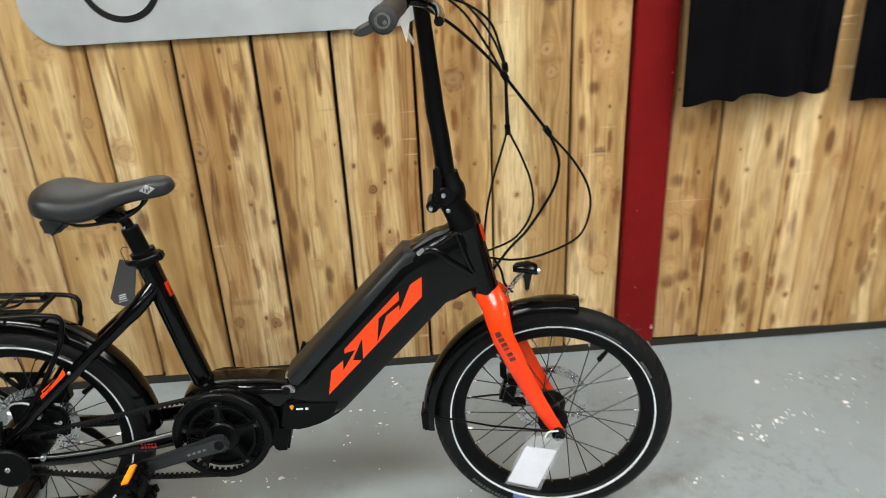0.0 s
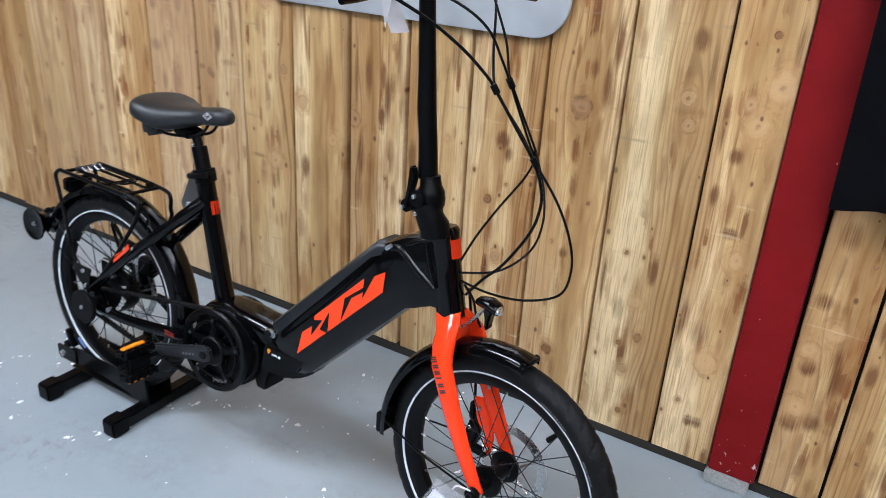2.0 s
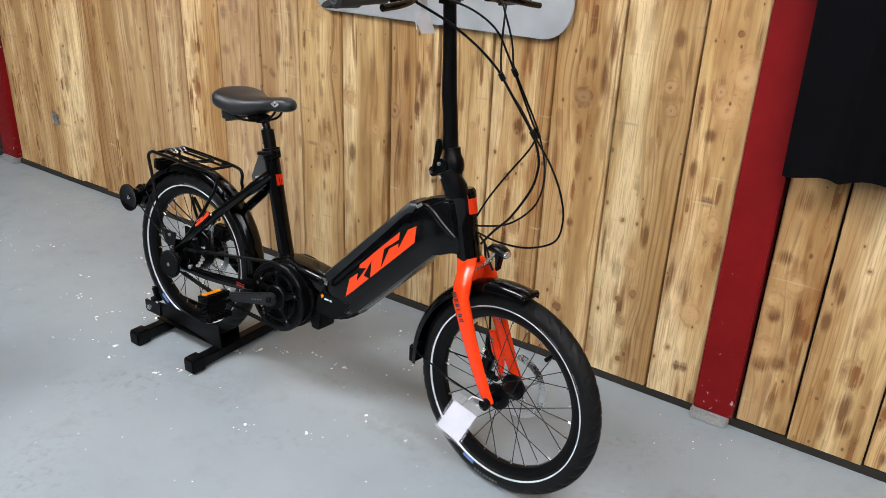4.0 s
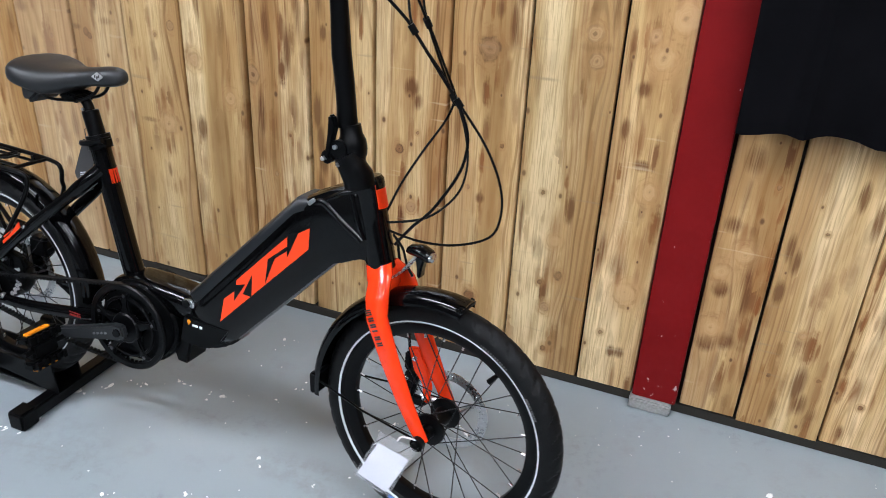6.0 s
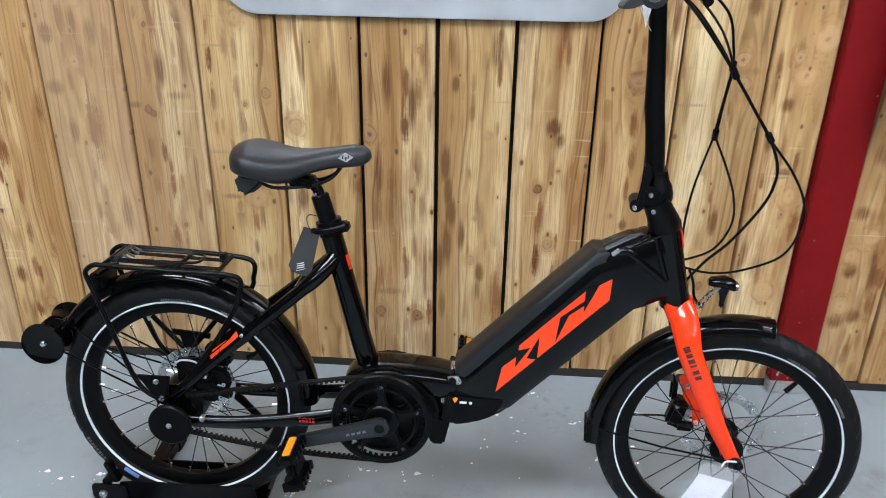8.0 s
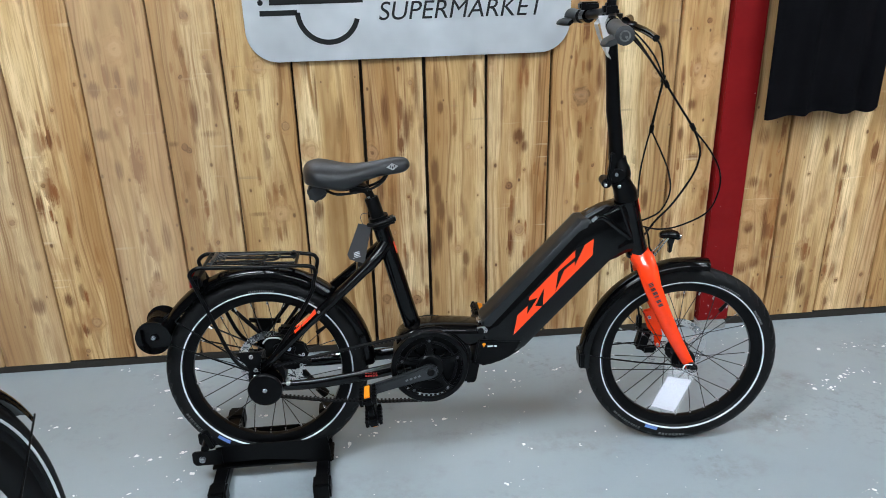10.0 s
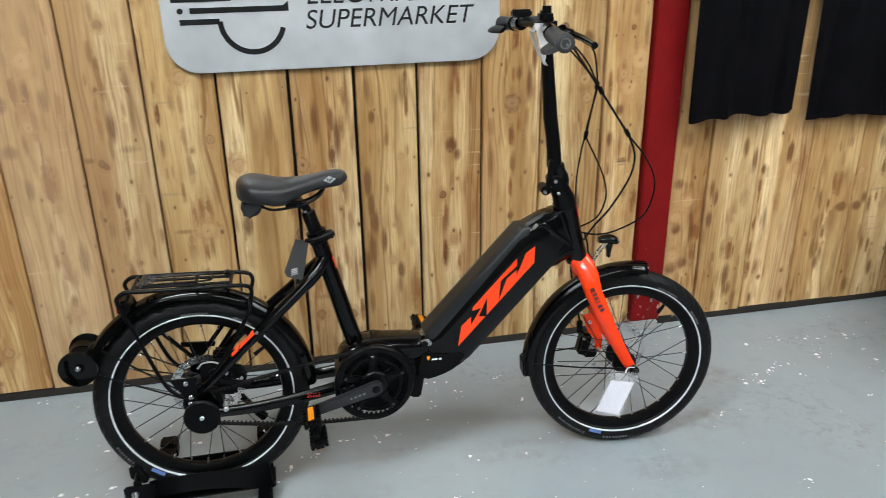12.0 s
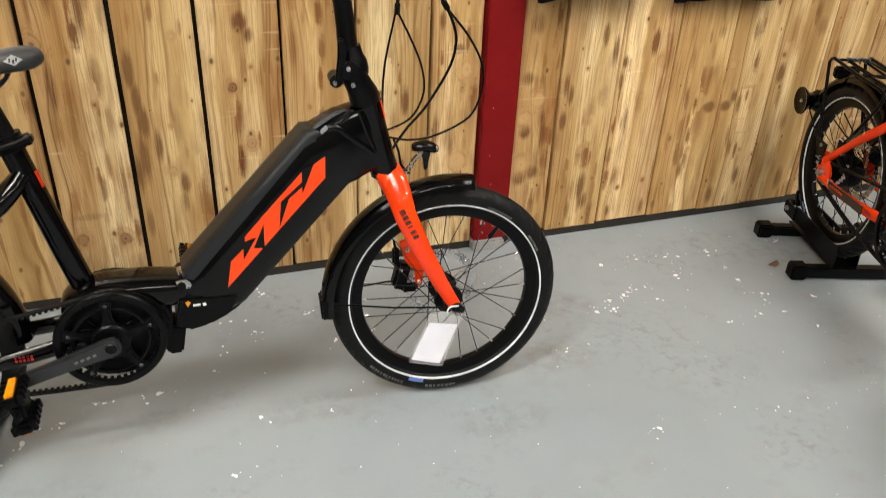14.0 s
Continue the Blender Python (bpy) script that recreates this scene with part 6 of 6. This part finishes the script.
# ---- small things ----
def floor_flecks():
    """Worn pale flecks of an older coat showing in the floor paint."""
    rnd_f = random.Random(21)
    bm = BM()
    spots = []
    for _ in range(520):
        spots.append((rnd_f.uniform(-2.7, 2.4), rnd_f.uniform(0.25, 1.97), rnd_f.uniform(0.0008, 0.0026)))
    seeds = [(rnd_f.uniform(-2.6, 2.3), rnd_f.uniform(0.5, 1.95)) for _ in range(26)]
    worn_east = [(1.10, 1.64), (1.12, 1.65), (1.05, 1.63), (0.99, 1.59), (1.04, 1.59), (1.18, 1.66), (1.18, 1.60), (1.33, 1.79), (1.37, 1.78), (1.30, 1.69), (1.47, 1.78), (1.73, 1.78), (1.12, 1.80), (1.24, 1.80), (1.47, 1.69), (1.46, 1.62), (1.48, 1.54), (1.61, 1.49), (1.41, 1.46), (1.48, 1.45), (1.52, 1.37), (1.31, 1.45), (0.84, 1.47), (0.90, 1.16), (0.17, 1.91), (0.08, 1.81), (0.26, 1.79), (0.13, 1.75), (0.31, 1.66), (0.10, 1.44)]
    worn_west = [(-0.10, 1.58), (-0.21, 1.58), (-0.29, 1.54), (-0.36, 1.50), (-0.41, 1.45), (-0.10, 1.85), (0.03, 1.29), (-0.12, 1.22), (-1.08, 1.97), (-0.96, 1.92), (-0.91, 1.83), (-1.18, 1.68), (-0.84, 1.68), (-0.76, 1.43), (-0.79, 1.41), (-0.80, 1.52), (-0.88, 1.50), (-0.92, 1.52), (-0.90, 1.37), (-0.74, 1.71), (-0.60, 1.66), (-1.22, 1.46), (-1.07, 1.37), (-0.91, 1.32), (-0.71, 1.25), (-0.67, 1.20), (-0.50, 1.23), (-0.45, 1.28), (-0.42, 1.33)]
    for x, y in worn_east + worn_west:
        spots.append((x, y, rnd_f.uniform(0.0055, 0.0095)))
        for _ in range(rnd_f.randint(2, 6)):
            spots.append((x + rnd_f.gauss(0, 0.022), y + rnd_f.gauss(0, 0.012), rnd_f.choice((0.0012, 0.002, 0.003, 0.0045))))
    for x, y in seeds:
        ang, long = rnd_f.uniform(0, 3.14), rnd_f.uniform(0.03, 0.14)
        for _ in range(rnd_f.randint(4, 11)):
            d, e = rnd_f.gauss(0, long), rnd_f.gauss(0, 0.02)
            spots.append((x + d * math.cos(ang) - e * math.sin(ang), y + d * math.sin(ang) + e * math.cos(ang), rnd_f.choice((0.001, 0.001, 0.0015, 0.0015, 0.002, 0.0025, 0.003, 0.0045))))
    for x, y, r in spots:
        if y > 1.98 or y < 0.2:
            continue
        k, a0, el = rnd_f.randint(5, 8), rnd_f.uniform(0, 6.28), rnd_f.uniform(0.3, 1.0)
        th = rnd_f.uniform(0, 3.14)
        top, low = [], []
        for i in range(k):
            a = a0 + 6.283 * i / k
            q = r * rnd_f.uniform(0.5, 1.2)
            u, v = q * math.cos(a), q * math.sin(a) * el
            px, py = x + u * math.cos(th) - v * math.sin(th), y + u * math.sin(th) + v * math.cos(th)
            top.append(bm.verts.new((px, py, 0.0006)))
            low.append(bm.verts.new((px, py, -0.0005)))
        bm.faces.new(top)
        for i in range(k):
            bm.faces.new((top[i], low[i], low[(i + 1) % k], top[(i + 1) % k]))
    return tagged(part("paint_flecks", bm, CHIP, None, smooth=False), "small pale paint flecks scattered on the floor", "paint flecks", kind="stuff")


floor_flecks()

bm = BM()
box(bm, (0, 0, 0), (0.045, 0.008, 0.05), 0.002)
disc(bm, (0.012, 0.012), 0.004, -0.008, 0.0, 10)
disc(bm, (-0.012, -0.012), 0.004, -0.008, 0.0, 10)
bracket = part("wall_plate", bm, STEEL)
bracket.matrix_basis = pose(-2.185, WALL_Y - 0.004, 0.29)
tagged(bracket, "small bare metal plate screwed to the planks", "wall plate")

bm = BM()
ring_a = [(0.022 * math.cos(a) * (1 + 0.3 * math.sin(3 * a)), 0.013 * math.sin(a) * (1 + 0.25 * math.cos(2 * a)), 0.002 + 0.003 * math.cos(2 * a)) for a in [0.5236 * i for i in range(12)]]
vs = [bm.verts.new(p) for p in ring_a]
bm.faces.new(vs)
bmesh.ops.solidify(bm, geom=bm.faces[:], thickness=0.001)
scrap = part("dry_scrap", bm, LEAF)
scrap.matrix_basis = pose(1.62, 1.66, 0.001, 0, 0, 20)
tagged(scrap, "small dry brown scrap lying on the floor", "scrap")


# ---- wall cladding ----
plank_rnd = random.Random(11)


def plank(a, b, gap=0.006, knots=(), burns=(), fine=0.006, grey=0.0):
    """An upright board from a to b along the wall, with its knots (x, z, radius, tone) and burns (x, z, half width, half height, strength)."""
    w, foot, top = b - a - gap, 0.025 + plank_rnd.uniform(-0.003, 0.004), 2.995
    cols = max(4, round((w - 0.006) / fine))
    xs = np.concatenate([[-w / 2, -w / 2, -w / 2 + 0.0012], np.linspace(-w / 2 + 0.003, w / 2 - 0.003, cols + 1), [w / 2 - 0.0012, w / 2, w / 2]])
    ys = np.full(len(xs), -0.011)
    ys[[0, -1]], ys[[1, -2]], ys[[2, -3]] = 0.011, -0.0085, -0.0103
    zs = np.concatenate([np.linspace(foot, 1.30, round(1.28 / fine) + 1), np.linspace(1.30, top, 24)[1:]])
    X, Z = np.meshgrid(xs, zs)
    cup = plank_rnd.uniform(-0.0012, 0.0012)
    Y = np.tile(ys, (len(zs), 1)) + cup * (2 * X / w) ** 2 + plank_rnd.uniform(-0.0015, 0.0025)
    n, m = len(xs), len(zs)
    quads = [(j * n + i, j * n + i + 1, (j + 1) * n + i + 1, (j + 1) * n + i) for j in range(m - 1) for i in range(n - 1)]
    quads.append(tuple(range(n - 1, -1, -1)))
    quads.append(tuple(range((m - 1) * n, m * n)))
    me = bpy.data.meshes.new("plank")
    mid = (a + b) / 2
    me.from_pydata(np.stack([X, Y, Z], axis=2).reshape(-1, 3).tolist(), [], quads)
    near, tone, bend, char = np.full(X.shape, 9.0), np.zeros(X.shape), np.zeros(X.shape), np.zeros(X.shape)
    for kx, kz, kr, kt in knots:
        dx, dz = X - (kx - mid), Z - kz
        d = np.sqrt(dx ** 2 + (dz * 0.86) ** 2) / kr
        tone = np.where(d < near, kt, tone)
        near = np.minimum(near, d)
        reach = kr * 2.1 + 0.006
        bend += np.tanh(dx / (0.7 * kr)) * kr * 1.05 * np.exp(-(dx / reach) ** 2 - (dz / (reach * 2.6)) ** 2)
    for sx, sz, hw, hh, amount in burns:
        q = np.sqrt(((X - (sx - mid)) / hw) ** 2 + ((Z - sz) / hh) ** 2)
        char = np.maximum(char, amount * np.clip(1.5 - q, 0, 1))
    for key, field in (("knot", near), ("knot_tone", tone), ("bend", bend), ("char", char), ("weathered", np.full(X.shape, grey))):
        me.attributes.new(key, "FLOAT", "POINT").data.foreach_set("value", field.ravel().astype(np.float32))
    me.materials.append(PINE)
    me.shade_smooth()
    me.set_sharp_from_angle(angle=radians(50))
    ob = new("plank", me)
    ob.parent = wall_north
    ob.matrix_basis = pose(mid, WALL_Y + 0.011, 0)
    return ob


for a, b in ((-2.55, -2.40), (-2.40, -2.22), (-2.22, -2.04), (-2.04, -1.86)):
    plank(a, b, 0.004, [(a + 0.06, 0.30 + 0.4 * plank_rnd.random(), 0.008, 0.8), (a + 0.11, 0.75 + 0.3 * plank_rnd.random(), 0.010, 0.6)], fine=0.012)
plank(-1.86, -1.65, 0.005, [(-1.80, 0.42, 0.007, 0.9), (-1.71, 0.68, 0.006, 0.9), (-1.75, 0.95, 0.010, 0.7)], [(-1.78, 0.80, 0.012, 0.03, 0.6), (-1.70, 0.35, 0.014, 0.04, 0.5)], 0.009)
plank(-1.65, -1.44, 0.005, [(-1.58, 0.60, 0.007, 0.9), (-1.50, 0.86, 0.009, 0.8), (-1.55, 0.22, 0.011, 0.6)], [(-1.60, 0.45, 0.012, 0.04, 0.5), (-1.49, 0.72, 0.010, 0.03, 0.6)], 0.009, 0.5)
plank(-1.44, -1.24, 0.004, [(-1.31, 0.50, 0.008, 0.8)], [(-1.296, 0.224, 0.020, 0.026, 0.8), (-1.27, 0.36, 0.012, 0.02, 0.5)], 0.008, 0.6)
plank(-1.24, -1.04, 0.005, [(-1.136, 0.157, 0.014, 0.6), (-1.056, 0.89, 0.005, 0.9), (-1.13, 0.823, 0.005, 0.9), (-1.201, 0.606, 0.006, 0.9), (-1.18, 0.06, 0.006, 0.8), (-1.10, 0.30, 0.006, 0.7)],
      [(-1.203, 0.238, 0.014, 0.024, 0.8), (-1.06, 0.70, 0.012, 0.04, 0.5), (-1.17, 0.13, 0.012, 0.015, 0.6)])
plank(-1.04, -0.838, 0.005, [(-0.936, 0.982, 0.021, 0.25), (-0.952, 0.81, 0.014, 0.4), (-0.914, 0.674, 0.006, 0.9), (-0.93, 0.27, 0.014, 0.4)],
      [(-1.008, 0.873, 0.015, 0.022, 0.9), (-0.902, 0.878, 0.014, 0.030, 0.7), (-0.982, 0.64, 0.011, 0.03, 0.7), (-1.009, 0.747, 0.020, 0.018, 0.7), (-0.882, 0.427, 0.015, 0.05, 0.6), (-0.93, 0.30, 0.010, 0.02, 0.8), (-1.0, 0.98, 0.014, 0.03, 0.6)], grey=0.9)
plank(-0.838, -0.655, 0.006, [(-0.788, 0.700, 0.009, 1.0), (-0.777, 0.690, 0.007, 1.0), (-0.739, 1.062, 0.010, 0.8), (-0.771, 0.898, 0.006, 1.0), (-0.735, 0.40, 0.006, 0.9), (-0.70, 0.95, 0.005, 0.8)],
      [(-0.747, 0.796, 0.011, 0.04, 0.8), (-0.69, 0.86, 0.008, 0.10, 0.5), (-0.71, 0.735, 0.030, 0.010, 0.4), (-0.82, 0.71, 0.016, 0.008, 0.6), (-0.69, 0.55, 0.008, 0.05, 0.4)], grey=0.5)
plank(-0.655, -0.466, 0.006, [(-0.558, 0.92, 0.014, 0.4), (-0.537, 0.483, 0.024, 0.4), (-0.498, 0.748, 0.011, 0.7), (-0.55, 0.72, 0.005, 0.8)],
      [(-0.60, 0.485, 0.030, 0.007, 0.5), (-0.53, 0.44, 0.006, 0.04, 0.7), (-0.50, 0.60, 0.010, 0.05, 0.4)])
plank(-0.466, -0.275, 0.008, [(-0.431, 0.671, 0.016, 0.5), (-0.327, 0.584, 0.016, 0.35)],
      [(-0.362, 0.953, 0.018, 0.028, 0.8), (-0.404, 0.835, 0.0022, 0.060, 1.0), (-0.425, 0.49, 0.014, 0.030, 1.0), (-0.34, 0.78, 0.012, 0.05, 0.5), (-0.30, 0.90, 0.006, 0.10, 0.5), (-0.43, 0.93, 0.012, 0.05, 0.5)])
plank(-0.275, -0.094, 0.011, [(-0.256, 0.655, 0.020, 0.7), (-0.236, 0.174, 0.013, 0.85), (-0.139, 0.165, 0.013, 0.85), (-0.153, 0.514, 0.005, 1.0), (-0.135, 0.857, 0.006, 0.7), (-0.20, 0.40, 0.006, 0.6)],
      [(-0.152, 0.73, 0.009, 0.055, 0.9), (-0.235, 0.56, 0.010, 0.06, 0.8), (-0.211, 0.78, 0.010, 0.06, 0.7), (-0.120, 0.842, 0.008, 0.08, 0.6), (-0.25, 0.76, 0.006, 0.10, 0.6), (-0.12, 0.30, 0.006, 0.10, 0.5), (-0.21, 0.235, 0.04, 0.010, 0.4)])
plank(-0.094, 0.085, 0.010, [(-0.006, 0.335, 0.009, 0.5), (0.006, 0.45, 0.005, 0.6), (0.03, 0.66, 0.006, 0.4)],
      [(-0.071, 0.589, 0.010, 0.045, 1.0), (-0.064, 0.517, 0.010, 0.04, 0.9), (-0.056, 0.465, 0.011, 0.04, 0.9), (-0.065, 0.369, 0.011, 0.055, 0.9), (-0.083, 0.333, 0.008, 0.05, 0.8), (-0.03, 0.40, 0.008, 0.04, 0.8), (0.020, 0.299, 0.011, 0.026, 0.9), (0.015, 0.25, 0.008, 0.03, 0.6), (-0.050, 0.783, 0.008, 0.018, 0.9), (0.044, 0.859, 0.015, 0.05, 0.6), (-0.06, 0.86, 0.010, 0.04, 0.6), (-0.075, 0.20, 0.008, 0.04, 0.6)])
plank(0.085, 0.275, 0.009, [(0.153, 0.533, 0.010, 0.95), (0.188, 0.387, 0.012, 0.6), (0.20, 0.58, 0.004, 0.8)],
      [(0.182, 0.685, 0.016, 0.022, 0.9), (0.200, 0.655, 0.010, 0.018, 0.8), (0.105, 0.077, 0.010, 0.04, 0.6), (0.24, 0.85, 0.006, 0.10, 0.5), (0.13, 0.80, 0.005, 0.09, 0.5), (0.22, 0.20, 0.008, 0.05, 0.5)])
plank(0.275, 0.455, 0.006, [(0.366, 0.798, 0.023, 0.85), (0.356, 0.180, 0.013, 1.0), (0.411, 0.585, 0.005, 1.0), (0.335, 0.47, 0.005, 0.8)],
      [(0.418, 0.854, 0.008, 0.05, 0.8), (0.366, 0.448, 0.010, 0.012, 0.7), (0.36, 0.35, 0.010, 0.05, 0.4), (0.30, 0.62, 0.008, 0.07, 0.5), (0.43, 0.95, 0.010, 0.06, 0.7), (0.385, 0.885, 0.010, 0.02, 0.6)])
plank(0.455, 0.650, 0.007, [(0.590, 0.857, 0.016, 0.5), (0.600, 0.801, 0.015, 0.6), (0.575, 0.289, 0.010, 0.95), (0.532, 0.262, 0.006, 1.0), (0.550, 0.196, 0.011, 0.7), (0.560, 0.080, 0.008, 1.0), (0.517, 0.492, 0.005, 1.0), (0.557, 0.377, 0.012, 0.15)],
      [(0.586, 0.462, 0.006, 0.030, 1.0), (0.596, 0.973, 0.015, 0.022, 0.9), (0.597, 0.830, 0.030, 0.012, 0.6), (0.472, 0.418, 0.006, 0.06, 0.8), (0.628, 0.92, 0.008, 0.06, 0.5), (0.52, 0.35, 0.016, 0.03, 0.5), (0.480, 0.74, 0.006, 0.05, 0.5)])
plank(0.650, 0.792, 0.007, [(0.733, 1.000, 0.008, 1.0), (0.764, 0.907, 0.026, 0.15), (0.711, 0.865, 0.013, 0.45), (0.733, 0.825, 0.021, 0.2), (0.749, 0.538, 0.016, 0.25), (0.734, 0.287, 0.019, 0.15), (0.694, 0.167, 0.005, 0.8), (0.70, 0.98, 0.004, 0.9)],
      [(0.679, 0.669, 0.009, 0.022, 0.9), (0.704, 0.758, 0.014, 0.016, 0.7), (0.725, 0.595, 0.016, 0.012, 0.8), (0.667, 0.376, 0.010, 0.05, 0.7), (0.744, 0.123, 0.009, 0.014, 0.9), (0.724, 0.122, 0.009, 0.014, 0.9), (0.709, 0.347, 0.020, 0.035, 0.45), (0.67, 0.82, 0.008, 0.06, 0.6), (0.775, 0.98, 0.008, 0.05, 0.6)])
plank(0.898, 1.030, 0.009, [(0.968, 0.440, 0.017, 0.2), (0.927, 0.390, 0.016, 0.2), (0.933, 0.250, 0.018, 0.15), (1.0, 0.60, 0.005, 0.8)],
      [(0.935, 0.350, 0.016, 0.020, 0.9), (0.930, 0.209, 0.020, 0.022, 0.8), (0.968, 0.222, 0.022, 0.020, 0.7), (0.930, 0.502, 0.018, 0.018, 0.6), (0.990, 0.337, 0.008, 0.05, 0.8), (0.985, 0.41, 0.007, 0.06, 0.8), (0.945, 0.65, 0.02, 0.03, 0.5)])
plank(1.030, 1.209, 0.005, [(1.175, 0.180, 0.005, 1.0), (1.075, 0.164, 0.005, 1.0), (1.12, 0.28, 0.006, 0.4), (1.11, 0.52, 0.004, 0.9)],
      [(1.154, 0.610, 0.009, 0.030, 0.9), (1.050, 0.37, 0.010, 0.026, 0.9), (1.066, 0.446, 0.008, 0.028, 0.9), (1.137, 0.157, 0.013, 0.045, 0.8), (1.150, 0.110, 0.014, 0.028, 0.7), (1.191, 0.564, 0.008, 0.04, 0.8), (1.050, 0.476, 0.009, 0.03, 0.8), (1.10, 0.08, 0.008, 0.03, 0.6)])
plank(1.209, 1.391, 0.004, [(1.356, 0.154, 0.006, 0.9), (1.269, 0.137, 0.005, 1.0), (1.345, 0.53, 0.009, 0.5)],
      [(1.318, 0.581, 0.011, 0.035, 1.0), (1.229, 0.530, 0.008, 0.018, 0.8), (1.26, 0.34, 0.008, 0.05, 0.5), (1.245, 0.06, 0.008, 0.02, 0.7), (1.365, 0.06, 0.008, 0.03, 0.7), (1.37, 0.55, 0.006, 0.05, 0.5)])
plank(1.391, 1.583, 0.004, [(1.427, 0.281, 0.006, 1.0), (1.50, 0.24, 0.005, 0.6), (1.43, 0.13, 0.004, 0.9)],
      [(1.485, 0.170, 0.009, 0.024, 0.9), (1.495, 0.21, 0.006, 0.03, 0.7), (1.548, 0.372, 0.020, 0.016, 0.95), (1.46, 0.42, 0.006, 0.02, 0.7), (1.54, 0.60, 0.012, 0.02, 0.5), (1.41, 0.06, 0.006, 0.015, 0.8)])
plank(1.583, 1.762, 0.003, [(1.60, 0.50, 0.012, 0.4), (1.70, 0.22, 0.004, 0.9)],
      [(1.606, 0.372, 0.018, 0.016, 0.9), (1.63, 0.40, 0.010, 0.02, 0.8), (1.708, 0.129, 0.011, 0.030, 0.8), (1.62, 0.07, 0.014, 0.03, 0.7), (1.66, 0.60, 0.012, 0.03, 0.6)])
plank(1.762, 1.945, 0.004, [(1.783, 0.520, 0.006, 1.0), (1.80, 0.40, 0.004, 0.9)], [(1.788, 0.462, 0.013, 0.030, 0.9), (1.89, 0.098, 0.015, 0.04, 0.7), (1.90, 0.60, 0.02, 0.03, 0.5), (1.85, 0.30, 0.010, 0.03, 0.5)])
for a, b in ((1.945, 2.125), (2.125, 2.31), (2.31, 2.50), (2.50, 2.69), (2.69, 2.88), (2.88, 3.07), (3.07, 3.26), (3.26, 3.45), (3.45, 3.64)):
    plank(a, b, 0.004, [(a + 0.05, 0.2 + 0.5 * plank_rnd.random(), 0.007, 0.9), (a + 0.12, 0.5 + 0.4 * plank_rnd.random(), 0.009, 0.6)], [(a + 0.08, 0.2 + 0.4 * plank_rnd.random(), 0.012, 0.03, 0.7)], fine=0.012)
